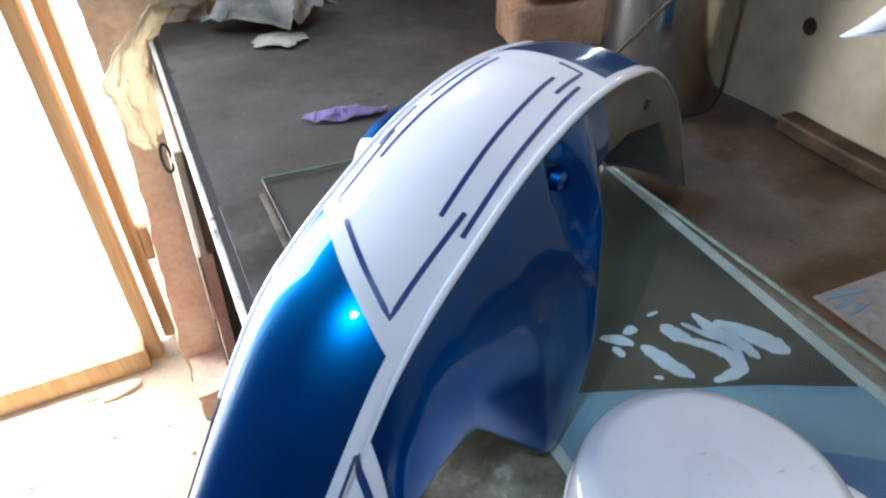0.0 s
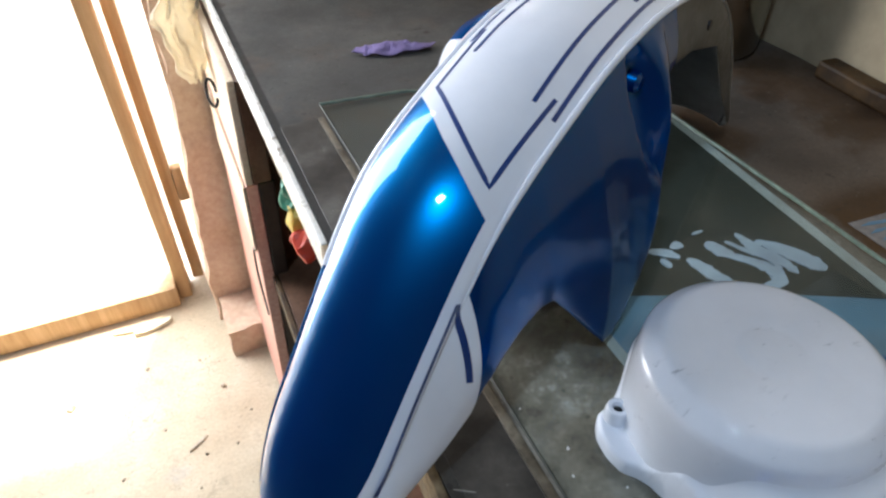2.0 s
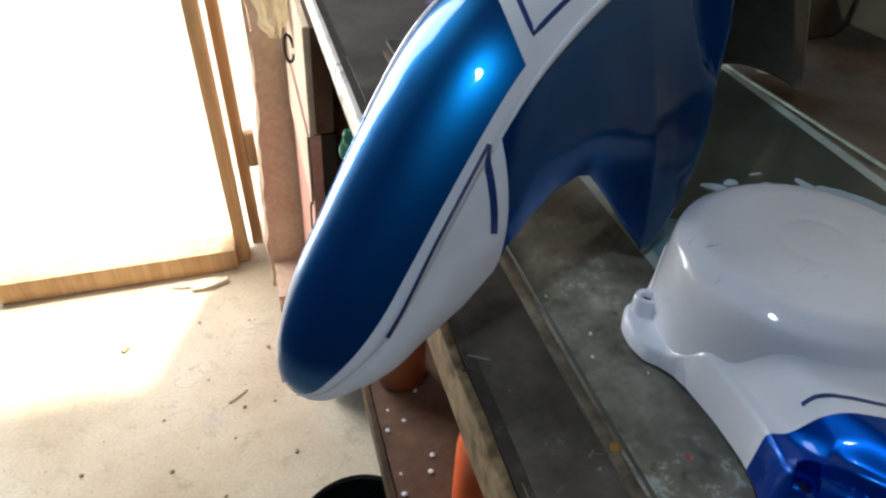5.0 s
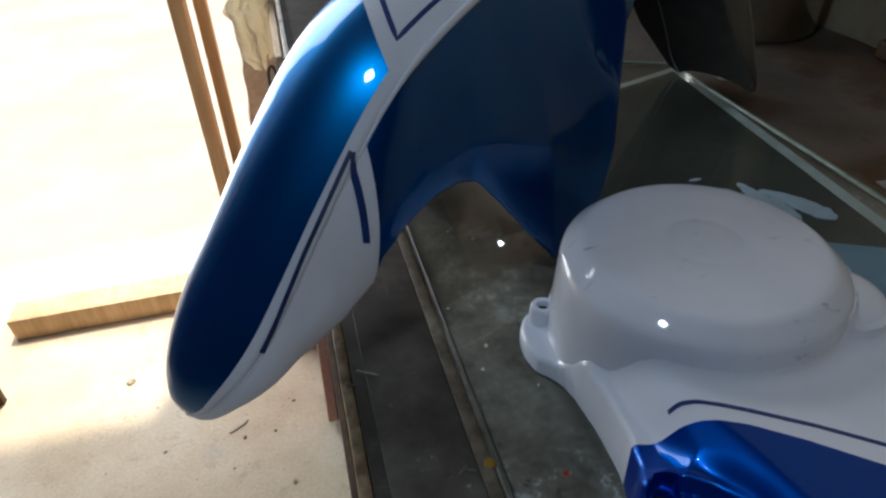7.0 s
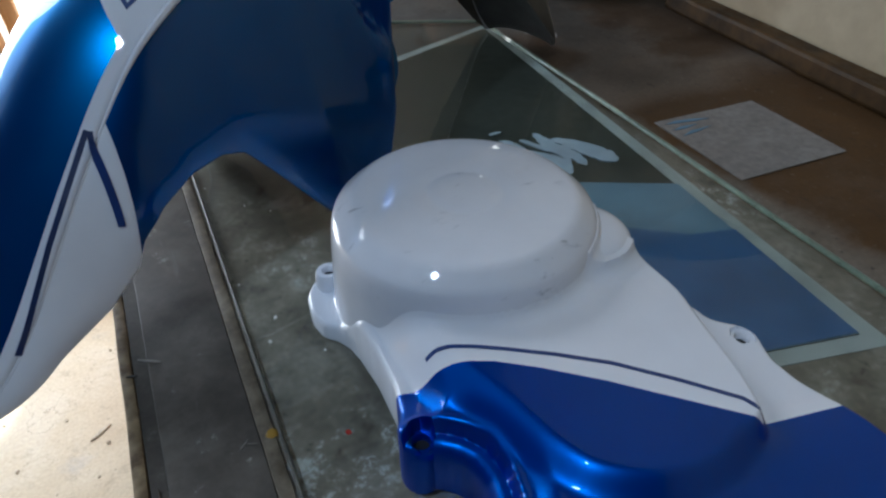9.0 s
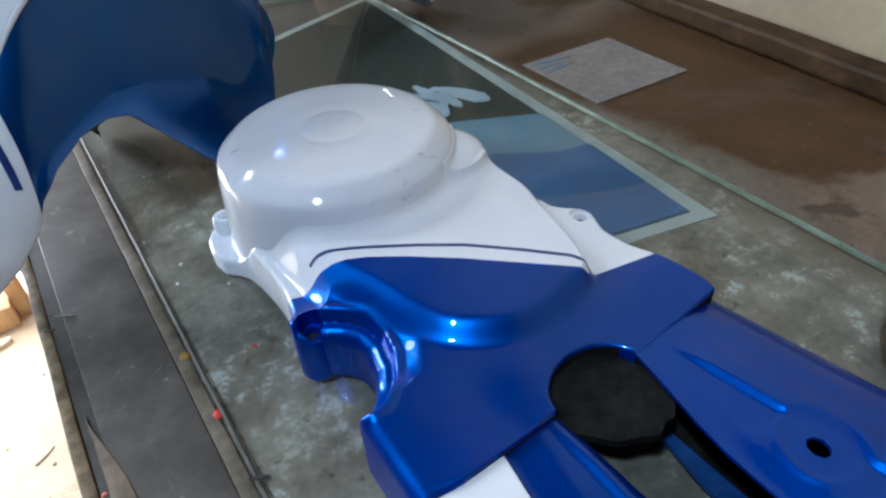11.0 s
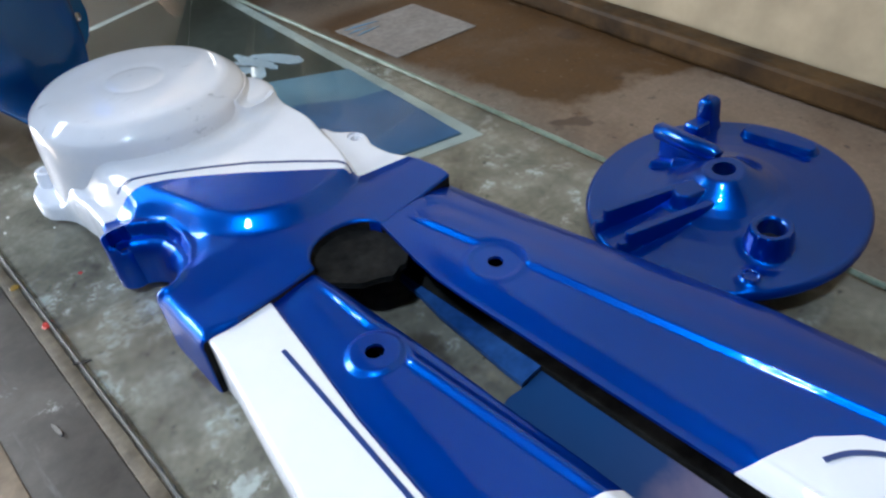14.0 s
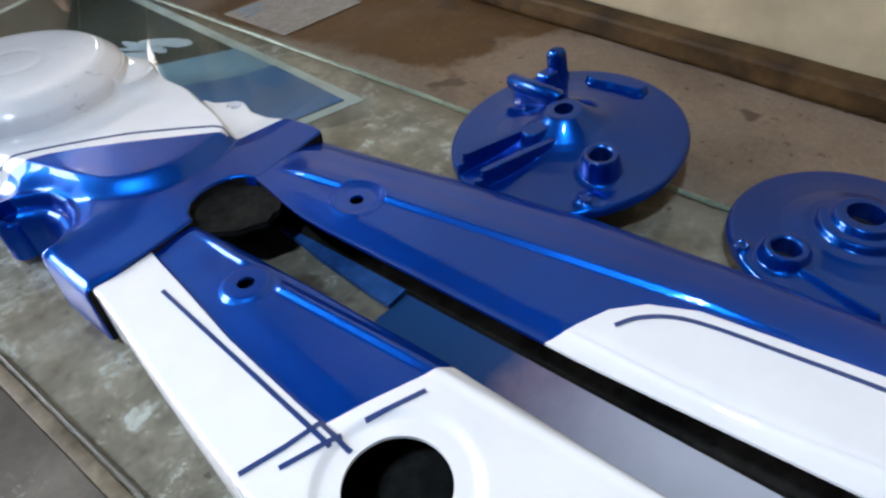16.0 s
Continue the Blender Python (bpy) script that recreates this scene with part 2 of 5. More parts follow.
def mat_plain(name, colour, rough=0.5, metal=0.0, vary=0.15, scale=40, bump=0.1, coat=0.0):
    n = Nodes(name)
    f = n.noise(scale, 5.0)
    g = n.noise(scale * 7, 3.0)
    col = n.ramp(f, [(0.3, tuple(c * (1 - vary) for c in colour)), (0.7, tuple(min(c * (1 + vary), 1.0) for c in colour))])
    n.set(Base_Color=col, Roughness=n.range(g, 0.3, 0.7, max(rough - 0.07, 0.02), min(rough + 0.07, 1)), Metallic=metal, Coat_Weight=coat)
    n.bump(g, bump, 0.0006)
    return n.m


BLUE = mat_blue("candy_blue_paint", (0.0, 0.011, 0.235), (0.0, 0.145, 0.64), 0.49, 0.36, 0.60)
# darker copy of the candy blue; the plates rendered too bright in that
DEEPBLUE = mat_blue("candy_blue_darker_copy", (0.0, 0.007, 0.125), (0.0, 0.115, 0.53), 0.46, 0.31, 0.65)
# black felt, used too where shade inside the hollow parts is painted
FELT_DARK = mat_two("black_felt_and_dark_inside", (0.009, 0.009, 0.009), (0.023, 0.022, 0.020), 40, 0.95, 0.3, 0.001)
FELT_DARK.node_tree.nodes["Principled BSDF"].inputs["Specular IOR Level"].default_value = 0.0
TEAL = mat_blue("candy_azure_paint", (0.001, 0.016, 0.132), (0.0, 0.215, 0.54), 0.48, 0.33, 0.8)
# shaded copy of the azure: the near flap's dimness put into colour
TEAL_SHADED = mat_blue("candy_azure_shaded_copy", (0.0, 0.009, 0.105), (0.0, 0.155, 0.47), 0.44, 0.33, 0.85)
WHITE = mat_white()
RUBBED = mat_white("rubbed_white_gloss_paint", True)
DULLBLUE = mat_two("dull_blue_overspray", (0.008, 0.050, 0.19), (0.025, 0.095, 0.28), 40, 0.5, 0.2, 0.0006)
PALEGREY = mat_two("pale_grey_edge", (0.30, 0.29, 0.26), (0.45, 0.43, 0.39), 30, 0.5, 0.2, 0.0005)
# plain grey on the tail end of the side flaps
TAIL_GREY = mat_two("dull_tail_grey", (0.085, 0.082, 0.074), (0.125, 0.12, 0.108), 12, 0.45, 0.1, 0.0005)
STRIPE = mat_plain("dark_blue_pinstripe", (0.010, 0.042, 0.18), 0.35, coat=0.6)
INNER = mat_plain("bare_grey_underside", (0.10, 0.10, 0.10), 0.45, vary=0.25)
BLACK = mat_plain("black_unpainted_steel", (0.008, 0.008, 0.009), 0.55, vary=0.3)
# translucent sheet for the unseen pane added above the overhead lamp
FROST = Nodes("frosted_added_pane")
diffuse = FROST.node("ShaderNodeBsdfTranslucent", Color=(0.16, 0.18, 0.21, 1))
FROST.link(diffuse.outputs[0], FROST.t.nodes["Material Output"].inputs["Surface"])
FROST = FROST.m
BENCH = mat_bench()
GLASS = mat_glass()
CLEAR = mat_clear()
GLASS_EDGE = mat_plain("ground_glass_edge", (0.075, 0.072, 0.056), 0.5, vary=0.5, scale=60)
GLASS_CUT = mat_plain("pale_cut_glass_edge", (0.20, 0.26, 0.205), 0.3, vary=0.4, scale=60)
PLASTER = mat_two("cream_painted_plaster", (0.38, 0.30, 0.195), (0.44, 0.355, 0.24), 4, 0.5, 0.05, 0.0006, fine=18)
WOOD_TRIM = mat_two("dark_wood_trim", (0.022, 0.011, 0.004), (0.085, 0.045, 0.016), 30, 0.6, 0.3, 0.001)
# plaster out of view, kept dark to hold down light bounced indoors
UNSEEN_DARK = mat_two("dark_unseen_plaster", (0.045, 0.038, 0.030), (0.085, 0.072, 0.058), 3, 0.8, 0.2, 0.002)
FLOOR = mat_floor()
YARD = mat_two("sunlit_yard_earth", (0.62, 0.55, 0.45), (0.72, 0.66, 0.56), 2, 0.9, 0.3, 0.004)
MUD = mat_two("mud_brick_pillar", (0.60, 0.42, 0.29), (0.70, 0.54, 0.40), 9, 0.9, 0.35, 0.005, fine=70)
DOORWOOD = mat_wood("weathered_door_wood", (0.50, 0.31, 0.15), (0.70, 0.50, 0.29))
BOARD = mat_two("pale_brown_board", (0.60, 0.46, 0.32), (0.74, 0.60, 0.45), 9, 0.8, 0.3, 0.001)
BRICK = mat_two("fired_clay_brick", (0.42, 0.22, 0.12), (0.58, 0.36, 0.22), 18, 0.9, 0.6, 0.003)
STEEL = mat_plain("dull_stainless_steel", (0.56, 0.53, 0.46), 0.20, metal=1.0, vary=0.06, scale=6, bump=0.02)
RAG = mat_two("dirty_beige_cloth", (0.76, 0.67, 0.51), (0.88, 0.82, 0.69), 16, 0.95, 0.3, 0.001, fine=420)
rag_shade = RAG.node_tree
through_cloth = rag_shade.nodes.new("ShaderNodeBsdfTranslucent")
through_cloth.inputs["Color"].default_value = (0.92, 0.84, 0.67, 1)
cloth_mix = rag_shade.nodes.new("ShaderNodeMixShader")
cloth_mix.inputs[0].default_value = 0.45
rag_shade.links.new(rag_shade.nodes["Principled BSDF"].outputs[0], cloth_mix.inputs[1])
rag_shade.links.new(through_cloth.outputs[0], cloth_mix.inputs[2])
rag_shade.links.new(cloth_mix.outputs[0], rag_shade.nodes["Material Output"].inputs["Surface"])
RAG2 = mat_two("dirty_grey_cloth", (0.26, 0.245, 0.21), (0.48, 0.46, 0.41), 16, 0.95, 0.3, 0.001, fine=420)
VIOLET = mat_plain("violet_cloth_scrap", (0.24, 0.18, 0.36), 0.9, vary=0.3)
PAPER = mat_two("dusty_paper_sheet", (0.215, 0.187, 0.165), (0.285, 0.255, 0.230), 14, 0.9, 0.2, 0.0008)

# ---------- mesh helpers ----------
def part(name, bm, material, parent=None, label="", smooth=True):
    """Links a bmesh as one mesh object, under a thing or under a part."""
    me = bpy.data.meshes.new(name)
    bm.normal_update()
    bm.to_mesh(me)
    bm.free()
    for m in material if isinstance(material, (list, tuple)) else [material]:
        me.materials.append(m)
    if smooth:
        me.polygons.foreach_set("use_smooth", [True] * len(me.polygons))
        me.set_sharp_from_angle(angle=radians(38))
    ob = new(name, me)
    if parent:
        ob.parent = parent
        ob.matrix_parent_inverse = parent.matrix_world.inverted()
    if label:
        tagged(ob, label)
    return ob


def thing(name, label, category, at=(0, 0, 0), group="", kind=""):
    ob = new(name)
    ob.empty_display_size = 0.03
    ob.matrix_world = pose(*at)
    tagged(ob, label, category, group, kind)
    bpy.context.view_layer.update()
    return ob


def bm_box(lo, hi, bevel=0.0, seg=2):
    bm = bmesh.new()
    bmesh.ops.create_cube(bm, size=1.0)
    for v in bm.verts:
        v.co = Vector([a + (b - a) * (c + 0.5) for a, b, c in zip(lo, hi, v.co)])
    if bevel:
        bmesh.ops.bevel(bm, geom=list(bm.edges), offset=bevel, segments=seg, affect="EDGES", profile=0.5)
    return bm


def jitter(bm, amount, scale=20.0, seed=0.0):
    for v in bm.verts:
        v.co += noise.noise_vector(v.co * scale + Vector((seed, seed * 2, -seed))) * amount
    return bm


def bm_lathe(profile, centre, seg=64, tilt=None):
    """Turns (radius, z) pairs about the upright axis through centre."""
    bm = bmesh.new()
    rings = []
    for r, z in profile:
        if r < 1e-6:
            rings.append([bm.verts.new((0, 0, z))])
        else:
            rings.append([bm.verts.new((r * math.cos(a), r * math.sin(a), z)) for a in (2 * math.pi * i / seg for i in range(seg))])
    for a, b in zip(rings, rings[1:]):
        for i in range(seg):
            j = (i + 1) % seg
            q = [a[i % len(a)], a[j % len(a)], b[j % len(b)], b[i % len(b)]]
            q = list(dict.fromkeys(q))
            if len(q) > 2:
                bm.faces.new(q)
    m = Matrix.Translation(centre)
    if tilt:
        m = m @ tilt
    bm.transform(m)
    bmesh.ops.recalc_face_normals(bm, faces=bm.faces)
    return bm


def catmull(pts, n, closed=True):
    pts = [Vector(p) for p in pts]
    out = []
    k = len(pts)
    for i in range(k if closed else k - 1):
        if closed:
            p0, p1, p2, p3 = pts[i - 1], pts[i], pts[(i + 1) % k], pts[(i + 2) % k]
        else:
            p0, p1, p2, p3 = pts[max(i - 1, 0)], pts[i], pts[i + 1], pts[min(i + 2, k - 1)]
        for j in range(n):
            t = j / n
            out.append(0.5 * ((2 * p1) + (p2 - p0) * t + (2 * p0 - 5 * p1 + 4 * p2 - p3) * t * t + (3 * p1 - p0 - 3 * p2 + p3) * t ** 3))
    if not closed:
        out.append(pts[-1])
    return out


def rounded(poly, r, n=4):
    """Rounds the corners of a polygon (2D)."""
    out = []
    k = len(poly)
    for i in range(k):
        a, b, c = Vector(poly[i - 1]), Vector(poly[i]), Vector(poly[(i + 1) % k])
        ra = min(r, (a - b).length * 0.45)
        rc = min(r, (c - b).length * 0.45)
        p, q = b + (a - b).normalized() * ra, b + (c - b).normalized() * rc
        for j in range(n + 1):
            t = j / n
            out.append(p * (1 - t) ** 2 + b * 2 * t * (1 - t) + q * t * t)
    return out


def area2(poly):
    return sum(poly[i - 1][0] * poly[i][1] - poly[i][0] * poly[i - 1][1] for i in range(len(poly))) / 2


def inset(poly, d):
    """Moves the outline of a counterclockwise polygon inwards by d."""
    k = len(poly)
    out = []
    for i in range(k):
        a, b, c = Vector(poly[i - 1][:2]), Vector(poly[i][:2]), Vector(poly[(i + 1) % k][:2])
        e, f = (b - a).normalized(), (c - b).normalized()
        n = Vector((-e.y - f.y, e.x + f.x))
        if n.length < 1e-6:
            n = Vector((-e.y, e.x))
        n.normalize()
        cosine = max(n.dot(Vector((-e.y, e.x))), 0.5)
        out.append(b + n * (d / cosine))
    return out


def bm_pan(poly, rings, height=None):
    """A closed pressing: the outline lifted through rings of (inset, z), with a flat top. height(x, y) adds to z, scaled by the ring's rise."""
    if area2(poly) < 0:
        poly = poly[::-1]
    bm = bmesh.new()
    z0, z1 = rings[0][1], rings[-1][1]
    loops = []
    for d, z in rings:
        loop = []
        for p in (inset(poly, d) if d else [Vector(q[:2]) for q in poly]):
            lift = height(p.x, p.y) * (z - z0) / (z1 - z0) if height else 0.0
            loop.append(bm.verts.new((p.x, p.y, z + lift)))
        loops.append(loop)
    k = len(poly)
    for a, b in zip(loops, loops[1:]):
        for i in range(k):
            bm.faces.new((a[i], a[(i + 1) % k], b[(i + 1) % k], b[i]))
    bm.faces.new(loops[-1])
    bm.faces.new(loops[0][::-1])
    return bm


def cut_lines(bm, lines):
    """Cuts the whole mesh by upright planes through (x, y)-(x, y)."""
    for (ax, ay), (bx, by) in lines:
        n = Vector((by - ay, ax - bx, 0)).normalized()
        bmesh.ops.bisect_plane(bm, geom=bm.verts[:] + bm.edges[:] + bm.faces[:], plane_co=(ax, ay, 0), plane_no=n, dist=1e-6)
    return bm


def paint(bm, rule):
    for f in bm.faces:
        f.material_index = rule(f.calc_center_median())
    return bm


def cut_out(ob, cutters):
    """Takes solids out of an object, for good."""
    for c in cutters:
        me = bpy.data.meshes.new("cutter")
        for f in c.faces:
            f.material_index = 2
        c.to_mesh(me)
        c.free()
        cutter = new("cutter", me)
        mod = ob.modifiers.new("cut", "BOOLEAN")
        mod.operation, mod.solver, mod.object = "DIFFERENCE", "EXACT", cutter
        bpy.context.view_layer.update()
        done = bpy.data.meshes.new_from_object(ob.evaluated_get(bpy.context.evaluated_depsgraph_get()))
        ob.modifiers.clear()
        ob.data = done
        bpy.data.objects.remove(cutter)
    ob.data.polygons.foreach_set("use_smooth", [True] * len(ob.data.polygons))
    ob.data.set_sharp_from_angle(angle=radians(38))
    return ob


def bm_prism(poly, z0, z1):
    bm = bmesh.new()
    if area2(poly) < 0:
        poly = poly[::-1]
    a = [bm.verts.new((p[0], p[1], z0)) for p in poly]
    b = [bm.verts.new((p[0], p[1], z1)) for p in poly]
    k = len(poly)
    for i in range(k):
        bm.faces.new((a[i], a[(i + 1) % k], b[(i + 1) % k], b[i]))
    bm.faces.new(b)
    bm.faces.new(a[::-1])
    return bm


def ring2(cx, cy, r, n=28):
    return [(cx + r * math.cos(2 * math.pi * i / n), cy + r * math.sin(2 * math.pi * i / n)) for i in range(n)]


def bm_tube(pts, r, seg=10, flat=1.0):
    """A round bar along points, with closed ends. r: a number or one radius a point."""
    bm = bmesh.new()
    pts = [Vector(p) for p in pts]
    rings = []
    up = Vector((0, 0, 1))
    for i, p in enumerate(pts):
        d = (pts[min(i + 1, len(pts) - 1)] - pts[max(i - 1, 0)]).normalized()
        side = d.cross(up)
        if side.length < 1e-3:
            side = d.cross(Vector((0, 1, 0)))
        side.normalize()
        top = side.cross(d).normalized()
        rr = r[i] if isinstance(r, (list, tuple)) else r
        rings.append([bm.verts.new(p + side * rr * math.cos(a) + top * rr * flat * math.sin(a)) for a in (2 * math.pi * j / seg for j in range(seg))])
    for a, b in zip(rings, rings[1:]):
        for j in range(seg):
            bm.faces.new((a[j], a[(j + 1) % seg], b[(j + 1) % seg], b[j]))
    bm.faces.new(rings[0][::-1])
    bm.faces.new(rings[-1])
    bmesh.ops.recalc_face_normals(bm, faces=bm.faces)
    return bm


def bm_ribbon(pts, width, place, thick=0.0004, step=0.004):
    """A raised stripe along 2D points, laid on a surface: place(a, b, lift) gives its 3D point."""
    fine = []
    for a, b in zip(pts, pts[1:]):
        a, b = Vector(a), Vector(b)
        k = max(int((b - a).length / step), 1)
        fine += [a.lerp(b, i / k) for i in range(k)]
    fine.append(Vector(pts[-1]))
    bm = bmesh.new()
    rows = []
    for i, p in enumerate(fine):
        d = (fine[min(i + 1, len(fine) - 1)] - fine[max(i - 1, 0)]).normalized()
        n = Vector((-d.y, d.x)) * width / 2
        rows.append([bm.verts.new(place(*(p + n * s), h)) for s, h in ((-1, 0.0), (-1, thick), (1, thick), (1, 0.0))])
    for a, b in zip(rows, rows[1:]):
        for j in range(3):
            bm.faces.new((a[j], b[j], b[j + 1], a[j + 1]))
    bm.faces.new(rows[0])
    bm.faces.new(rows[-1][::-1])
    bmesh.ops.recalc_face_normals(bm, faces=bm.faces)
    return bm


def smoothstep(a, b, x):
    t = min(max((x - a) / (b - a), 0.0), 1.0)
    return t * t * (3 - 2 * t)


def lerp_list(pts, x):
    """Piecewise linear through (x, y) pairs."""
    if x <= pts[0][0]:
        return pts[0][1]
    for (a, fa), (b, fb) in zip(pts, pts[1:]):
        if x <= b:
            return fa + (fb - fa) * (x - a) / (b - a)
    return pts[-1][1]

# ---------- the room ----------
BZ = 0.800          # bench top
GZ = 0.8055         # top of the glass sheet
WALL_ANGLE = -5.6   # the wall beside the bench is not quite square to it


def slab(name, lo, hi, material, label, category, bevel=0.0):
    ob = part(name, bm_box(lo, hi, bevel), material, smooth=False)
    return tagged(ob, label, category, kind="structure")


slab("floor", (-3.2, -2.6, -0.12), (1.2, 1.16, 0.0), FLOOR, "dusty pale concrete workshop floor, sunlit by the door", "floor")
slab("ground", (-40, 1.162, -0.16), (40, 60, -0.012), YARD, "bright sunlit bare earth yard outside the door", "ground")
# unseen ceiling, walls and lintel, dark in colour to weaken the bounce light
slab("ceiling", (-3.3, -2.7, 2.75), (-0.945, 1.42, 2.87), UNSEEN_DARK, "dark plastered workshop ceiling out of view", "ceiling")
slab("ceiling", (-0.715, -2.7, 2.75), (1.3, 1.42, 2.87), UNSEEN_DARK, "dark plastered workshop ceiling out of view", "ceiling")
slab("ceiling", (-0.943, -2.7, 2.75), (-0.717, -0.735, 2.87), UNSEEN_DARK, "dark plastered workshop ceiling out of view", "ceiling")
slab("ceiling", (-0.943, -0.505, 2.75), (-0.717, 1.42, 2.87), UNSEEN_DARK, "dark plastered workshop ceiling out of view", "ceiling")
# unseen pane, added to close the ceiling gap over the lamp
slab("window_1", (-0.9425, -0.7345, 2.80), (-0.7175, -0.5055, 2.806), FROST, "unseen frosted pane added in the ceiling above the overhead lamp", "window")
slab("wall_west", (-3.32, -2.7, 0.0), (-3.2, 1.42, 2.75), UNSEEN_DARK, "dark plastered workshop wall out of view", "wall")
slab("wall_south", (-3.2, -2.72, 0.0), (1.2, -2.6, 2.75), UNSEEN_DARK, "dark plastered workshop wall out of view", "wall")
slab("wall_north", (-0.094, 1.17, 0.0), (1.2, 1.40, 2.75), MUD, "rough mud brick wall beside the doorway", "wall")
slab("wall_north_west", (-3.2, 1.17, 0.0), (-1.62, 1.40, 2.75), UNSEEN_DARK, "dark plastered wall by the doorway, out of view", "wall")
slab("lintel", (-1.618, 1.17, 2.08), (-0.102, 1.40, 2.75), UNSEEN_DARK, "plastered lintel over the open doorway", "wall")

# the wall behind the bench, with a dark strip of wood where it meets the top
east = thing("wall_east", "cream painted plaster wall, scuffed and grimy", "wall", (0.553, -0.24, 0.0), kind="structure")
east.rotation_euler.z = radians(WALL_ANGLE)
bpy.context.view_layer.update()


def east_part(name, lo, hi, material, label="", bevel=0.0, rough=0.0):
    bm = bm_box(lo, hi, bevel)
    if rough:
        bmesh.ops.subdivide_edges(bm, edges=[e for e in bm.edges if e.calc_length() > 0.3], cuts=40)
        jitter(bm, rough, 14.0)
    bm.transform(east.matrix_world)
    return part(name, bm, material, east, label, smooth=False)


east_part("plaster", (0.014, -2.6, 0.0), (0.16, 1.66, 2.75), PLASTER)
east_part("skirting_strip", (-0.012, -1.5, BZ + 0.0008), (0.013, 0.495, BZ + 0.021), WOOD_TRIM, "dark worn wooden strip along the wall", 0.004, 0.0012)
spot = bm_lathe([(0.0, 0.0), (0.0085, 0.0), (0.0090, 0.0008), (0.0070, 0.0016), (0.0, 0.0018)], (0, 0, 0), 20)
spot.transform(east.matrix_world @ pose(0.0142, 0.512, 0.906, 0, -90, 0))
part("wall_spot", spot, WOOD_TRIM, east, "dark round stain on the plaster")

# the doorway: two posts with daylight between them, the threshold, and the mud pillar
door = thing("door_1", "open doorway with a rough wooden frame and threshold", "doorway", (-0.17, 1.12, 0), kind="structure")
part("door_post", jitter(bm_box((-0.205, 1.10, 0.0), (-0.176, 1.165, 2.08), 0.004), 0.002, 6), DOORWOOD, door, "weathered wooden door post")
part("door_post", jitter(bm_box((-0.166, 1.166, 0.0), (-0.139, 1.20, 2.08), 0.004), 0.002, 6), DOORWOOD, door, "second narrow wooden door post")
part("wedge", bm_box((-0.1385, 1.168, 0.235), (-0.1165, 1.198, 0.323), 0.003), DOORWOOD, door, "wooden wedge between post and pillar")
part("door_post", bm_box((-1.60, 1.09, 0.0), (-1.55, 1.165, 2.08), 0.004), DOORWOOD, door, "weathered wooden door post")
part("threshold", jitter(bm_box((-0.745, 1.075, 0.0), (-0.2055, 1.155, 0.062), 0.006), 0.003, 9), DOORWOOD, door, "worn wooden threshold board")


def bm_rough_box(lo, hi, cuts, amount, scale, seed=0.0):
    bm = bm_box(lo, hi)
    bmesh.ops.subdivide_edges(bm, edges=bm.edges[:], cuts=cuts, use_grid_fill=True)
    return jitter(bm, amount, scale, seed)


shaft = bm_rough_box((-0.082, 0.985, -0.01), (0.10, 1.165, 1.10), 56, 0.007, 17)
jitter(shaft, 0.0025, 62, 2.0)
upper = bm_rough_box((-0.082, 0.985, 1.09), (0.10, 1.165, 2.74), 10, 0.009, 21)
joined = bpy.data.meshes.new("upper")
upper.to_mesh(joined)
upper.free()
shaft.from_mesh(joined)
bpy.data.meshes.remove(joined)
for v in shaft.verts:
    # it spreads towards its foot
    v.co.x -= 0.045 * smoothstep(0.70, 0.0, v.co.z) * smoothstep(0.05, -0.08, v.co.x)
pillar = part("mud_pillar", shaft, MUD)
tagged(pillar, "rough crumbling mud brick pillar at the doorway", "pillar", kind="structure")
block = part("mud_block", bm_rough_box((-0.115, 0.86, -0.004), (-0.025, 0.985, 0.075), 8, 0.006, 30, 3.0), MUD)
tagged(block, "loose broken mud brick lying on the floor", "brick")

# ---------- the bench ----------
bench = thing("workbench", "long dark worn workbench with a narrow edge strip", "workbench", (0.3, -0.2, 0))
top = bm_box((0.0052, -2.2, BZ - 0.03), (0.62, 1.015, BZ))
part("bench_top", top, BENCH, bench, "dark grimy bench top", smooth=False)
def edge_strip(y0, y1, rough):
    bm = bm_box((-0.0010, y0, BZ - 0.034), (0.0048, y1, BZ + 0.0006), 0.0012)
    bmesh.ops.subdivide_edges(bm, edges=[e for e in bm.edges if e.calc_length() > 0.5], cuts=200)
    return jitter(bm, rough, 25)


BARE_EDGE = mat_two("bare_brown_edge_wood", (0.075, 0.046, 0.022), (0.25, 0.18, 0.10), 60, 0.6, 0.5, 0.001, lo=0.36, hi=0.60)
# chipped paint; door light on the far strip is put into its paleness
EDGE = mat_two("chipped_edge_paint_door_lit", (0.16, 0.11, 0.06), (0.74, 0.70, 0.62), 46, 0.5, 0.3, 0.001, lo=0.34, hi=0.46)


def mat_strip():
    """Dark laminate worn grey: long scratches, dust blots and pale chips."""
    n = Nodes("scuffed_grey_laminate")
    blot = n.noise(18, 7.0, 0.68)
    scratch = n.noise(90, 5.0, 0.7, stretch=(1.0, 0.12, 1.0))
    chip = n.noise(64, 9.0, 0.8)
    col = n.ramp(blot, [(0.32, (0.036, 0.031, 0.026)), (0.50, (0.070, 0.060, 0.050)), (0.68, (0.125, 0.110, 0.092))])
    col = n.mix(n.range(scratch, 0.62, 0.74, 0.0, 0.4), col, (0.20, 0.195, 0.18))
    col = n.mix(n.math("MULTIPLY", n.range(chip, 0.60, 0.66), n.range(blot, 0.50, 0.62)), col, (0.34, 0.33, 0.31))
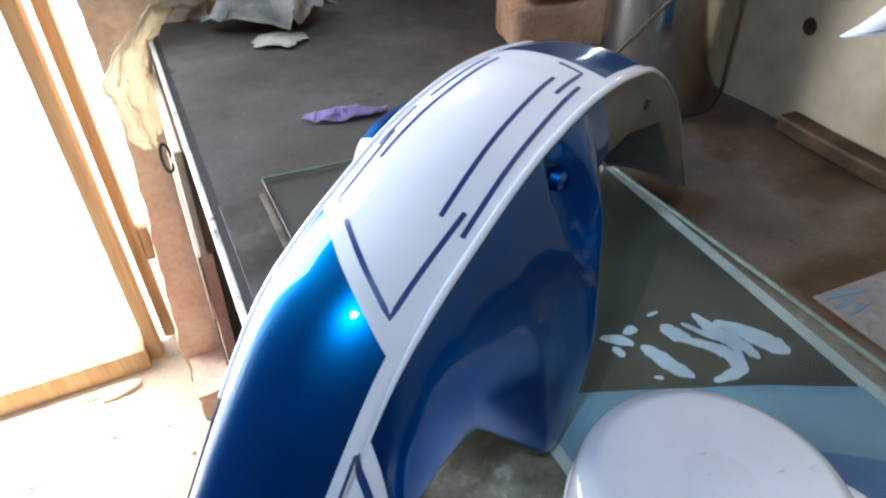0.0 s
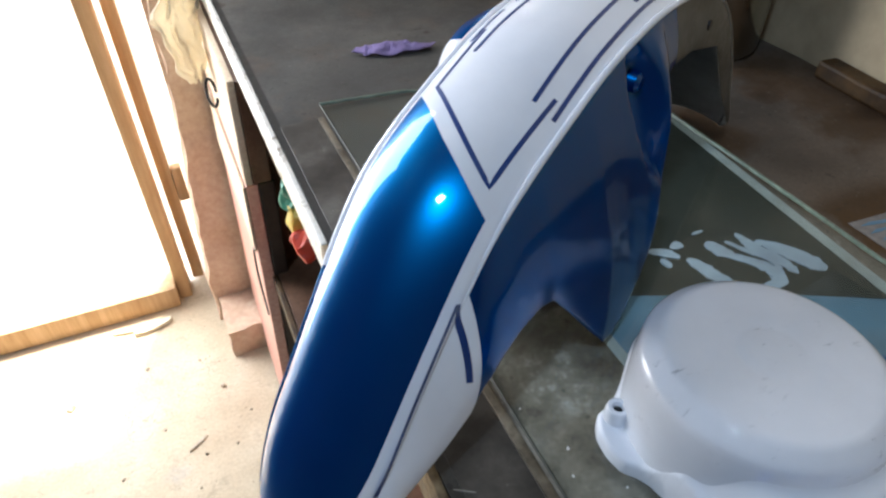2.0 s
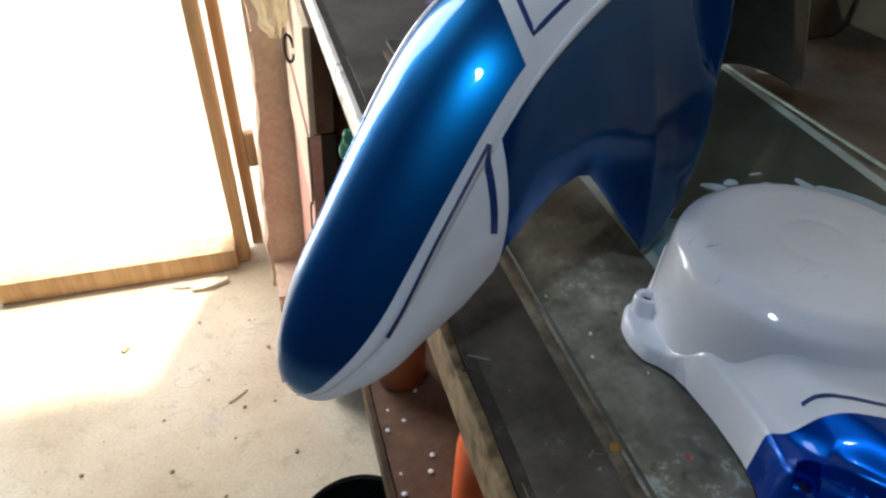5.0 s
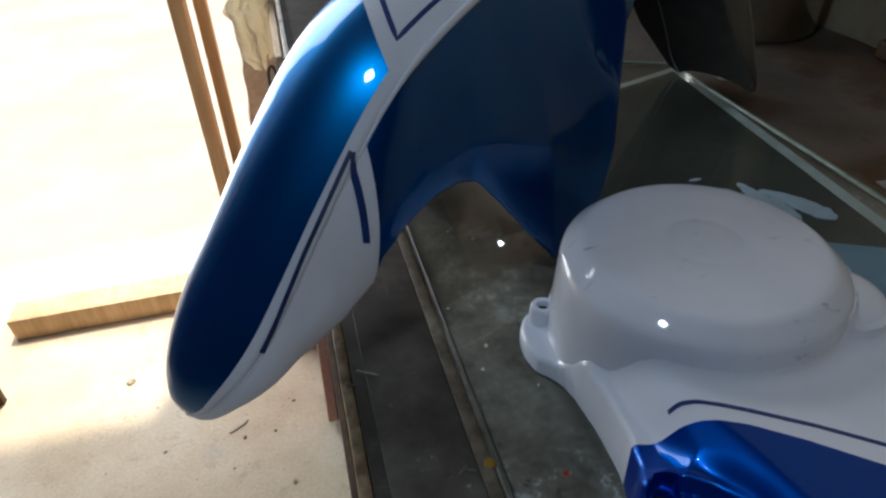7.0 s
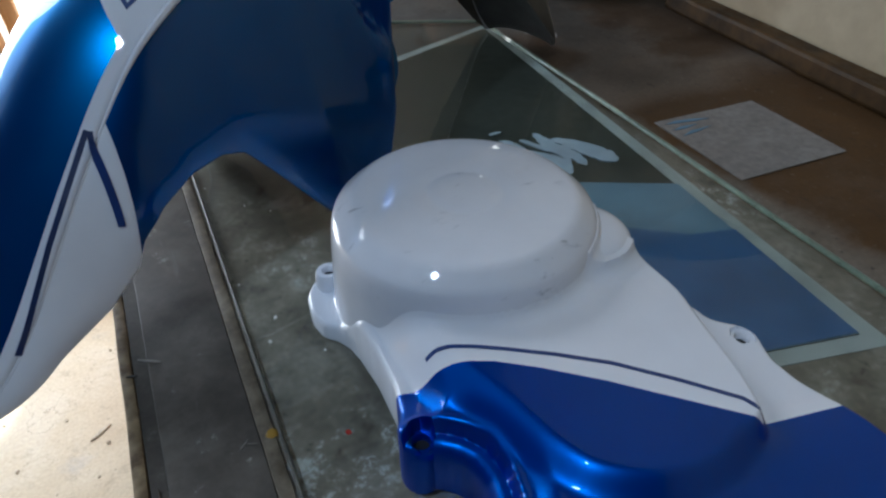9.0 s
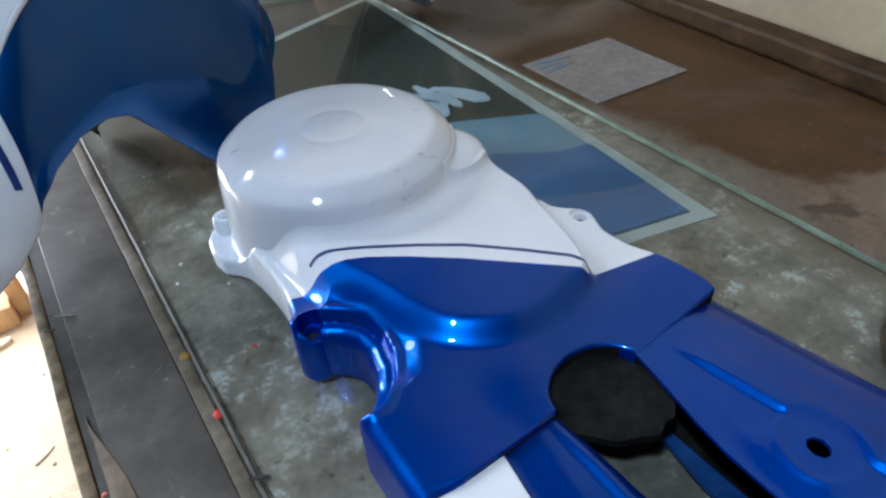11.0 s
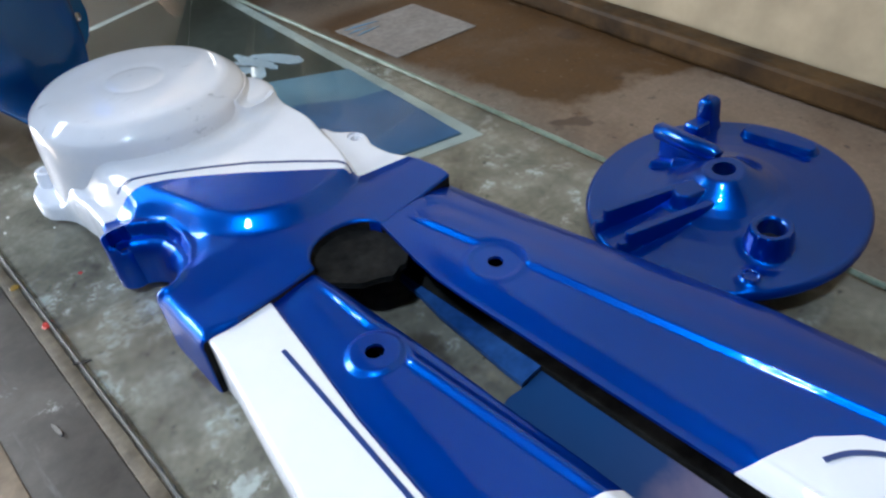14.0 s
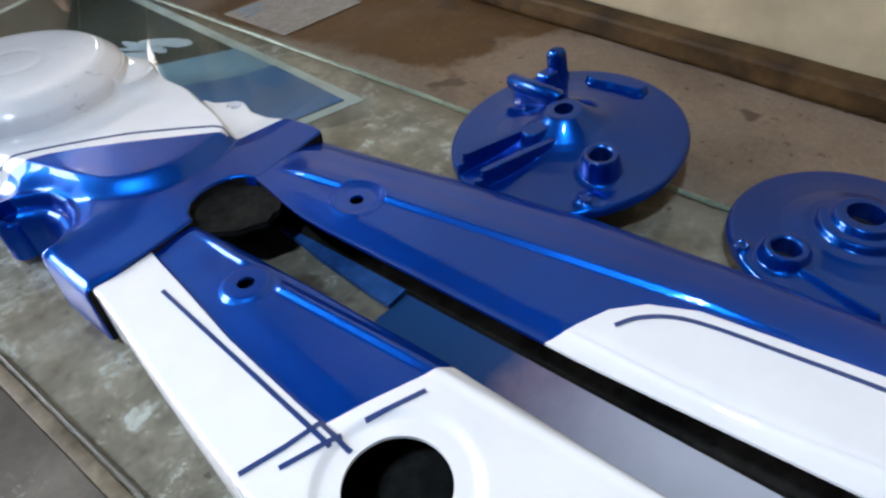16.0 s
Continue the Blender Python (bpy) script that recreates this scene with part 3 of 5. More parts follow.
    n.set(Base_Color=col, Roughness=n.range(blot, 0.3, 0.7, 0.34, 0.55), Specular_IOR_Level=0.25)
    n.bump(n.math("ADD", chip, scratch), 0.06, 0.0005)
    return n.m


COVERSTRIP = mat_strip()
BAND_WOOD = mat_two("grey_brown_grimy_wood", (0.085, 0.066, 0.044), (0.19, 0.155, 0.11), 40, 0.6, 0.3, 0.001)
WORN_WOOD = mat_two("worn_tan_plywood", (0.13, 0.094, 0.060), (0.25, 0.19, 0.13), 50, 0.7, 0.4, 0.001)
part("cover_strip", bm_box((0.0120, -1.6, BZ + 0.0002), (0.0506, 0.386, BZ + 0.0010), 0.0004), COVERSTRIP, bench, "smooth grey strip along the front of the top", smooth=False)
band = bm_box((0.0508, -1.6, BZ + 0.0002), (0.0573, 0.386, BZ + 0.0020), 0.0006)
bmesh.ops.subdivide_edges(band, edges=[e for e in band.edges if e.calc_length() > 0.5], cuts=160)
part("glass_stop", jitter(band, 0.0003, 60), BAND_WOOD, bench, "narrow grimy wooden strip along the glass")
bare = bm_box((0.0086, -1.6, BZ + 0.0002), (0.0172, -0.112, BZ + 0.0018), 0.0004)
bmesh.ops.subdivide_edges(bare, edges=[e for e in bare.edges if e.calc_length() > 0.5], cuts=240)
for v in bare.verts:
    v.co.x = 0.0086 + (v.co.x - 0.0086) * smoothstep(-0.112, -0.165, v.co.y)
part("bare_strip", jitter(bare, 0.0008, 70), WORN_WOOD, bench, "bare tan wood worn out of the front strip")
part("edge_strip", edge_strip(0.1905, 1.012, 0.0002), EDGE, bench, "chipped painted edge strip, door light in its pale colour")
part("edge_strip", edge_strip(-2.2, 0.190, 0.0009), BARE_EDGE, bench, "bare brown wooden edge strip")
BROWNWOOD = mat_two("dark_brown_shelf_wood", (0.085, 0.040, 0.022), (0.16, 0.085, 0.05), 16, 0.5, 0.3, 0.001)
part("shelf", bm_box((-0.004, -2.1, 0.40), (0.52, 0.63, 0.425), 0.002), BROWNWOOD, bench, "brown wooden lower shelf", smooth=False)
part("shelf_lip", bm_box((-0.0125, -2.1, 0.395), (-0.0045, 0.60, 0.428), 0.001), WOOD_TRIM, bench, "dark lip along the shelf", smooth=False)
part("back_panel", bm_box((0.46, -2.1, 0.05), (0.475, 1.0, BZ - 0.032)), BROWNWOOD, bench, smooth=False)
part("divider", bm_box((0.012, 0.632, 0.05), (0.46, 0.650, BZ - 0.0345)), BROWNWOOD, bench, smooth=False)
part("shelf", bm_box((0.012, 0.652, 0.335), (0.455, 1.0, 0.352)), BROWNWOOD, bench, "small shelf inside the cupboard", smooth=False)
for y in (-2.0, -0.75):
    part("leg", bm_box((0.012, y, 0.0), (0.072, y + 0.06, BZ - 0.0345), 0.003), BROWNWOOD, bench)
    part("leg", bm_box((0.40, y, 0.0), (0.459, y + 0.06, BZ - 0.0345), 0.003), BROWNWOOD, bench)

# open cupboard door under the far end of the bench
PINK = mat_two("faded_pink_board", (0.60, 0.29, 0.23), (0.70, 0.42, 0.32), 5, 0.55, 0.2, 0.001)
DARKEDGE = mat_plain("black_board_edge", (0.030, 0.018, 0.012), 0.6, vary=0.4)
cup = thing("cupboard_door", "faded pink wooden cupboard door with an iron ring", "door", (-0.02, 0.6, 0))


def lean(bm):
    """The door hangs out of true: its foot stands further out than its top."""
    for v in bm.verts:
        v.co.x -= 0.036 * (0.75 - v.co.z)
    return bm


part("panel", lean(bm_box((-0.016, 0.602, 0.02), (0.002, 0.97, 0.60), 0.002)), PINK, cup, smooth=False)
# one rail in two colours: pale lit face, dark shaded end
part("rail", lean(bm_box((-0.0150, 0.600, 0.602), (-0.0045, 0.985, 0.760), 0.002)), BOARD, cup, "plain wooden top rail", smooth=False)
part("rail", lean(bm_box((-0.0043, 0.6005, 0.602), (0.022, 0.985, 0.758), 0.002)), BROWNWOOD, cup, "inner rail, dark brown for its shaded end", smooth=False)
part("batten", lean(bm_box((-0.020, 0.601, 0.485), (-0.0165, 0.965, 0.600), 0.0015)), BOARD, cup, "pale wooden batten across the panel", smooth=False)
part("stile", lean(bm_box((0.0025, 0.604, 0.02), (0.026, 0.634, 0.600), 0.003)), DARKEDGE, cup, "black upright edge", smooth=False)
part("ring_handle", bm_tube([(-0.026 + 0.007 * math.cos(a), 0.785 + 0.010 * math.sin(a), 0.664 + 0.019 * math.sin(a)) for a in (2 * math.pi * i / 28 for i in range(27))], 0.0024), BLACK, cup, "black iron ring handle")
part("scribble", bm_tube(catmull([(-0.0268, 0.615, 0.475), (-0.0280, 0.66, 0.44), (-0.0305, 0.665, 0.38), (-0.0318, 0.612, 0.335)], 6, False), 0.0022, 6), BLACK, cup, "black painted scribble")

# ---------- front mudguard, standing on its side flaps ----------
FO = Vector((-0.078, -0.018, 0.0))
FA = radians(28)
FU, FN = Vector((math.cos(FA), math.sin(FA), 0)), Vector((math.sin(FA), -math.cos(FA), 0))
ARCH = catmull([(-0.004, 0.780), (0.003, 0.790), (0.012, 0.803), (0.044, 0.841), (0.083, 0.889), (0.117, 0.926), (0.146, 0.946), (0.180, 0.962), (0.219, 0.977),
                (0.256, 0.985), (0.293, 0.988), (0.339, 0.984), (0.385, 0.971), (0.441, 0.931), (0.490, 0.872), (0.531, 0.808)], 12, False)
LOW = [(-0.004, 0.779), (0.003, 0.785), (0.012, 0.795), (0.042, 0.818), (0.069, 0.831), (0.086, 0.846), (0.092, 0.858), (0.105, 0.870), (0.123, 0.879), (0.140, 0.881), (0.152, 0.877),
       (0.165, 0.860), (0.185, 0.832), (0.203, 0.8085), (0.212, 0.8065), (0.224, 0.813), (0.243, 0.837), (0.254, 0.880), (0.262, 0.930), (0.275, 0.950), (0.30, 0.954), (0.34, 0.948),
       (0.40, 0.932), (0.46, 0.868), (0.531, 0.8065)]
FLARE = [(0.0, 0.0), (0.03, 0.006), (0.07, 0.012), (0.10, 0.018), (0.15, 0.020), (0.20, 0.036), (0.25, 0.036), (0.28, 0.010), (0.34, 0.004), (0.53, 0.004)]
FLARE_FAR = [(0.0, 0.0), (0.03, 0.001), (0.10, 0.002), (0.17, 0.003), (0.198, 0.010), (0.212, 0.036), (0.226, 0.041), (0.240, 0.032), (0.256, 0.014), (0.275, 0.002), (0.53, 0.0)]
RISE = [(0.0, 0.0175), (0.13, 0.0165), (0.22, 0.0125), (0.30, 0.0080), (0.53, 0.0070)]
NC, HW = -0.005, 0.043


def arch_z(s):
    return lerp_list([(p.x, p.y) for p in ARCH], s)


def half_width(s):
    near = math.sqrt(max(1 - (1 - min((s + 0.0045) / 0.046, 1.0)) ** 2, 0.02))
    far = math.sqrt(max(1 - (1 - min((0.545 - s) / 0.03, 1.0)) ** 2, 0.2))
    return HW * near * far


def far_side(s):
    return 0.95 - 0.17 * smoothstep(0.13, 0.0, s)


def world_f(s, n, z):
    return FO + FU * s + FN * n + Vector((0, 0, z))


def crown(s, n, lift=0.0):
    """A point of the rounded top, s along and n across; lift: out of the surface."""
    d = 0.003
    tan = Vector((2 * d, arch_z(s + d) - arch_z(s - d))).normalized()
    out = Vector((-tan.y, tan.x))
    hw = half_width(s)
    v = max(-1.0, min(1.0, n / HW))
    rise = lerp_list(RISE, s) * (1 - abs(v) ** (1.8 if v > 0 else 2.9)) * (hw / HW) + lift
    return world_f(s + out.x * rise, NC + v * hw * (1.0 if v > 0 else far_side(s)), arch_z(s) + out.y * rise)


def flap(s, z, side=1, lift=0.0):
    """A point of the side flap at height z."""
    top, low = arch_z(s), lerp_list(LOW, s)
    f = min(max((top - z) / max(top - low, 0.004), 0.0), 1.05)
    n = half_width(s) * (1.0 if side > 0 else far_side(s)) + lerp_list(FLARE if side > 0 else FLARE_FAR, s) * math.sin(min(f, 1.0) * math.pi / 2) ** (0.9 if side > 0 else 0.32) + lift
    if side > 0:
        # the pressed pocket where the fork passes, and slow waves in the sheet
        q = math.hypot((s - 0.250 + 0.14 * (z - 0.945)) / 0.017, (z - 0.943) / 0.046)
        n -= 0.012 * smoothstep(1.0, 0.55, q) * smoothstep(0.98, 0.70, f) * smoothstep(0.262, 0.248, s)
        n += 0.0022 * noise.noise(Vector((s * 26, z * 22, 3.0))) * math.sin(min(f, 1.0) * math.pi)
    return world_f(s, NC + side * n, z)


fender = thing("mudguard", "blue and white motorcycle front mudguard standing on the bench", "mudguard", (0.15, 0.1, GZ))


def sheet(ss, ts, lines, rule, place):
    """A flat grid in two parameters, cut along colour lines, coloured by rule and then laid on a surface."""
    bm = bmesh.new()
    grid = [[bm.verts.new((s, t, 0)) for t in ts] for s in ss]
    for a, b in zip(grid, grid[1:]):
        for j in range(len(ts) - 1):
            bm.faces.new((a[j], b[j], b[j + 1], a[j + 1]))
    cut_lines(bm, lines)
    paint(bm, rule)
    for v in bm.verts:
        v.co = place(v.co.x, v.co.y)
    return bm


BAND = 0.0365


def crown_rule(c):
    s, n = c.x, c.y
    if n > BAND or (n < -BAND and s > 0.075):
        return 1
    border = 0.1452 - n * 0.55
    if s < border:
        return 0
    return 1 if s < 0.317 else 0


def shell(ob, thick):
    ob.data.materials.append(INNER)
    m = ob.modifiers.new("sheet metal", "SOLIDIFY")
    m.thickness, m.offset, m.material_offset, m.material_offset_rim = thick, -1.0, 2, 0
    return ob


ss = [-0.004 + 0.0025 * i for i in range(20)] + [0.046 + (0.531 - 0.046) * i / 120 for i in range(121)]
ts = [HW * (-1 + i / 14) for i in range(29)]
border_line = ((0.1452 - 0.04 * 0.55, 0.04), (0.1452 + 0.04 * 0.55, -0.04))
bm = sheet(ss, ts, [((0, BAND), (1, BAND)), ((0, -BAND), (1, -BAND)), ((0.075, 0.1), (0.075, -0.1)), border_line, ((0.317, 0.1), (0.317, -0.1))], crown_rule, crown)
bmesh.ops.recalc_face_normals(bm, faces=bm.faces)
if sum(f.normal.z for f in bm.faces) < 0:
    bmesh.ops.reverse_faces(bm, faces=bm.faces)
shell(part("crown", bm, [TEAL, WHITE], fender), 0.0012)

for side in (1, -1):
    def flap_rule(c):
        s, f = c.x, c.y
        if side < 0 and s < 0.29:
            return 1 if 0.188 < s < 0.212 else 0
        edge_s = 0.101 - 0.012 * f
        return 3 if s > 0.300 else 1 if s < edge_s else 0

    sv = [-0.004 + 0.0025 * i for i in range(20)] + [0.046 + (0.531 - 0.046) * i / 230 for i in range(231)]
    fv = [i / 44 for i in range(45)]
    bm = sheet(sv, fv, [((0.101, 0.0), (0.089, 1.0)), ((0.300, 0.0), (0.300, 1.0))], flap_rule, lambda s, f: flap(s, arch_z(s) + (lerp_list(LOW, s) - arch_z(s)) * f, side))
    bmesh.ops.recalc_face_normals(bm, faces=bm.faces)
    mid = FN * side
    if sum(f.normal.dot(mid) for f in bm.faces) < 0:
        bmesh.ops.reverse_faces(bm, faces=bm.faces)
    flap_ob = shell(part("side_flap", bm, [TEAL_SHADED if side > 0 else TEAL, WHITE], fender, "deep blue side flap with a white nose"), 0.0012)
    flap_ob.data.materials.append(TAIL_GREY)
    if side == 1:
        run = [s for s in ss if s < 0.40]
        part("rolled_edge", bm_tube([crown(s, HW, -0.0004 + 0.0008 * smoothstep(0.09, 0.16, s)) for s in run], [0.0007 + 0.0013 * smoothstep(0.09, 0.16, s) - 0.0008 * smoothstep(0.36, 0.40, s) for s in run], 8), WHITE, fender, "rolled white edge")
        part("rolled_edge", bm_tube([crown(s, HW, 0.0004) for s in ss if s > 0.392], 0.0011, 8), PALEGREY, fender, "thin rolled edge, pale grey")
    else:
        part("rolled_edge", bm_tube([crown(s, -HW, 0.0004) for s in ss if s < 0.09], 0.0012, 8), TEAL, fender, "rolled blue edge")
        part("rolled_edge", bm_tube([crown(s, -HW, 0.0004) for s in ss if s > 0.086], 0.0020, 8), WHITE, fender, "rolled white edge")

# pinstripes on the white panel and on the white nose of the flap
for line in ([(0.214, -0.0300), (0.170, -0.0275), (0.1365, 0.0310), (0.188, 0.0325)], [(0.181, 0.0250), (0.240, 0.0215), (0.290, 0.0185)],
             [(0.178, 0.0372), (0.240, 0.0350), (0.293, 0.0325)], [(0.277, 0.0272), (0.3085, 0.0262), (0.3105, 0.0110)],
             [(0.196, -0.0225), (0.25, -0.0225), (0.298, -0.0230)], [(0.205, -0.0330), (0.235, -0.0335)], [(0.245, -0.0310), (0.300, -0.031)]):
    part("pinstripe", bm_ribbon(line, 0.0022, crown, 0.0003), STRIPE, fender)
for line in ([(0.030, 0.826), (0.060, 0.868), (0.0925, 0.909)], [(0.0935, 0.908), (0.090, 0.888), (0.0865, 0.868)]):
    part("pinstripe", bm_ribbon(line, 0.0026, lambda s, z, h: flap(s, z, 1, h + 0.0002), 0.0003), STRIPE, fender)
part("fork_boss", bm_tube([flap(0.250, 0.960, 1, -0.002), flap(0.250, 0.960, 1, 0.004), flap(0.250, 0.960, 1, 0.006)], [0.0065, 0.0058, 0.0035], 18), TEAL_SHADED, fender, "round pressed boss on the flap")
# black stub instead of an opening, the hole's shade put into its colour
part("bolt_hole", bm_tube([flap(0.366, 0.957, 1, -0.001), flap(0.366, 0.957, 1, 0.0012)], 0.0035, 14), BLACK, fender, "black disc painted in for a bolt hole's shade")


def tab(outline, hole, n, label):
    """A flat bracket behind the flap, with its bolt hole."""
    bm = bm_prism(rounded(outline, 0.008, 3), -0.0010, 0.0010)
    for v in bm.verts:
        v.co = world_f(v.co.x, n + v.co.z, v.co.y)
    bmesh.ops.recalc_face_normals(bm, faces=bm.faces)
    ob = part("bracket", bm, [TEAL, WHITE, BLACK], fender, label, smooth=False)
    if hole:
        cut_out(ob, [bm_tube([world_f(hole[0], n - 0.01, hole[1]), world_f(hole[0], n + 0.01, hole[1])], 0.0034, 16)])
    return ob


tab([(0.225, 0.835), (0.262, 0.836), (0.288, 0.848), (0.2965, 0.866), (0.291, 0.888), (0.268, 0.900), (0.225, 0.900)], (0.285, 0.866), 0.038, "blue fork bracket with a bolt hole")
tab([(0.240, 0.965), (0.316, 0.958), (0.313, 0.930), (0.300, 0.908), (0.268, 0.906), (0.240, 0.912)], None, 0.0345, "upper blue fork bracket")

# ---------- glass sheet and the picture under it ----------
glass = thing("glass_sheet", "thick greenish sheet of glass lying on the bench", "glass sheet", (0.2, 0.0, BZ))
glass_outline = [(0.058, -1.1), (0.352, -1.1), (0.362, -0.46), (0.371, -0.22), (0.379, 0.09), (0.383, 0.298), (0.33, 0.324), (0.15, 0.403), (0.060, 0.410)]
bm = bm_prism(glass_outline, BZ + 0.0020, GZ - 0.0003)
bm.normal_update()
for f in bm.faces:
    f.material_index = 0 if f.normal.z > 0.5 else 1
pane = part("pane", bm, [GLASS, CLEAR], glass, smooth=False)
pane.visible_shadow = False
for a, b in ((0, 8), (2, 3), (3, 4), (4, 5), (5, 6), (6, 7), (7, 8), (1, 2)):
    pa, pb = glass_outline[a], glass_outline[b]
    part("ground_edge", bm_tube([(pa[0], pa[1], BZ + 0.0034), (pb[0], pb[1], BZ + 0.0036)], 0.0010 if a == 0 else 0.0018, 8), GLASS_EDGE if a == 0 else GLASS_CUT, glass, "greenish ground edge")

PR_DARK = mat_stain("printed_dark_olive", (0.031, 0.037, 0.032))
PR_LIGHT = mat_stain("printed_pale_blue", (0.115, 0.22, 0.31))
PR_BLUE = mat_stain("printed_mid_blue", (0.032, 0.115, 0.27))
PR_WHITE = mat_stain("printed_white", (0.34, 0.42, 0.50))
PR_BORDER = mat_stain("paper_white_border", (0.36, 0.40, 0.39))
picture = thing("picture_sheet", "printed picture sheet with a white border under the glass", "picture", (0.3, 0.0, BZ))


def flat(name, poly, z, material, label=""):
    return part(name, bm_prism(poly, BZ + 0.0002, z), material, picture, label, smooth=False)


flat("paper", [(0.140, -0.143), (0.346, -0.192), (0.391, 0.298), (0.145, 0.215)], BZ + 0.0005, PR_BORDER, "white paper border")
flat("print", [(0.148, -0.136), (0.336, -0.180), (0.379, 0.285), (0.153, 0.206)], BZ + 0.0009, PR_DARK, "dark printed ground")
flat("print", [(0.1485, -0.1355), (0.336, -0.1795), (0.351, -0.033), (0.295, -0.003), (0.225, 0.028), (0.1505, 0.06)], BZ + 0.0013, PR_LIGHT, "pale blue printed band")
flat("print", [(0.149, -0.135), (0.3355, -0.179), (0.346, -0.088), (0.318, -0.080), (0.285, -0.055), (0.245, -0.040), (0.150, -0.01)], BZ + 0.0017, PR_BLUE, "blue printed water")
def brush_stroke(line, width, z):
    """A painted stroke along a curved line, thick in its middle, with a ragged rim."""
    fine = catmull([(*p, 0) for p in line], 7, False)
    up, dn = [], []
    for i, p in enumerate(fine):
        f = i / (len(fine) - 1)
        d = (fine[min(i + 1, len(fine) - 1)] - fine[max(i - 1, 0)]).normalized()
        w = width * (0.12 + 0.88 * math.sin(math.pi * min(max(f, 0.0), 1.0)) ** 0.6) * (1 + 0.35 * noise.noise(p * 320))
        q = Vector((-d.y, d.x, 0)) * w
        up.append((p + q).to_2d())
        dn.append((p - q * (0.8 + 0.3 * noise.noise(p * 410))).to_2d())
    flat("print", up + dn[::-1], z, PR_WHITE, "white printed brush stroke")


for i, (line, width) in enumerate((([(0.2736, 0.0709), (0.2759, 0.0588), (0.2822, 0.0486)], 0.0050), ([(0.2763, 0.0535), (0.2898, 0.0374), (0.2957, 0.0225), (0.2896, 0.0141), (0.2689, 0.0136)], 0.0046), ([(0.2875, 0.0658), (0.2946, 0.0505), (0.3040, 0.0332), (0.2988, 0.0180)], 0.0024),
                                   ([(0.3021, 0.0698), (0.3030, 0.0499), (0.3093, 0.0305), (0.3110, 0.0147)], 0.0042), ([(0.3091, 0.0561), (0.3213, 0.0369), (0.3293, 0.0191), (0.3334, 0.0092)], 0.0066), ([(0.2471, 0.0609), (0.2505, 0.0472), (0.2537, 0.0340), (0.2598, 0.0220)], 0.0050),
                                   ([(0.2254, 0.0794), (0.2347, 0.0734), (0.2433, 0.0641)], 0.0036), ([(0.2437, 0.0752), (0.2553, 0.0770)], 0.0030), ([(0.2704, 0.0826), (0.2811, 0.0826)], 0.0012), ([(0.2285, 0.0686), (0.2297, 0.0578)], 0.0024), ([(0.2358, 0.0342), (0.2408, 0.0305)], 0.0014))):
    brush_stroke(line, 1.4 * width, BZ + 0.0015 + 0.00003 * i)

# ---------- generator cover ----------
def segment_distance(px, py, poly, closed=True):
    """Distance of many points to a polyline, and the nearest point on it."""
    best = np.full(px.shape, 1e9)
    bx, by = np.zeros_like(px), np.zeros_like(py)
    k = len(poly)
    for i in range(k if closed else k - 1):
        ax, ay = poly[i][0], poly[i][1]
        dx, dy = poly[(i + 1) % k][0] - ax, poly[(i + 1) % k][1] - ay
        q = max(dx * dx + dy * dy, 1e-14)
        t = np.clip(((px - ax) * dx + (py - ay) * dy) / q, 0, 1)
        cx, cy = ax + t * dx, ay + t * dy
        d = np.hypot(px - cx, py - cy)
        near = d < best
        best = np.where(near, d, best)
        bx, by = np.where(near, cx, bx), np.where(near, cy, by)
    return best, bx, by


def inside_of(px, py, poly):
    odd = np.zeros(px.shape, bool)
    for i in range(len(poly)):
        (ax, ay), (bx, by) = poly[i - 1][:2], poly[i][:2]
        if ay != by:
            odd ^= ((ay > py) != (by > py)) & (px < (bx - ax) * (py - ay) / (by - ay) + ax)
    return odd


def signed(px, py, poly):
    """Distance to the outline, positive inside."""
    d = segment_distance(px, py, poly)[0]
    return np.where(inside_of(px, py, poly), d, -d)


def ease(a, b, v):
    t = np.clip((v - a) / (b - a), 0, 1)
    return t * t * (3 - 2 * t)


def bm_casting(poly, height, foot, step, holes=()):
    """A casting seen from above: a fine skin of the given height over the outline, with walls down to its foot and short walls round its holes."""
    xs = np.arange(min(p[0] for p in poly) - step, max(p[0] for p in poly) + 2 * step, step)
    ys = np.arange(min(p[1] for p in poly) - step, max(p[1] for p in poly) + 2 * step, step)
    gx, gy = np.meshgrid(xs, ys, indexing="ij")
    keep = inside_of(gx[:-1, :-1] + step / 2, gy[:-1, :-1] + step / 2, poly)
    for hole in holes:
        keep &= ~inside_of(gx[:-1, :-1] + step / 2, gy[:-1, :-1] + step / 2, hole)
    count = np.zeros(gx.shape, int)
    for i, j in ((0, 0), (1, 0), (0, 1), (1, 1)):
        count[i:i + keep.shape[0], j:j + keep.shape[1]] += keep
    rim = (count > 0) & (count < 4)
    d, nx, ny = segment_distance(gx[rim], gy[rim], poly)
    for hole in holes:
        e, hx, hy = segment_distance(gx[rim], gy[rim], hole)
        nx, ny, d = np.where(e < d, hx, nx), np.where(e < d, hy, ny), np.minimum(d, e)
    gx[rim], gy[rim] = nx, ny
    z = height(gx, gy)
    bm = bmesh.new()
    vid = {}
    for i, j in zip(*np.nonzero(count)):
        vid[(i, j)] = bm.verts.new((gx[i, j], gy[i, j], z[i, j]))
    for i, j in zip(*np.nonzero(keep)):
        bm.faces.new((vid[(i, j)], vid[(i + 1, j)], vid[(i + 1, j + 1)], vid[(i, j + 1)]))
    low = {}
    for e in [e for e in bm.edges if len(e.link_faces) == 1]:
        f = e.link_faces[0]
        for lp in f.loops:
            if lp.edge == e:
                a, b = lp.vert, lp.link_loop_next.vert
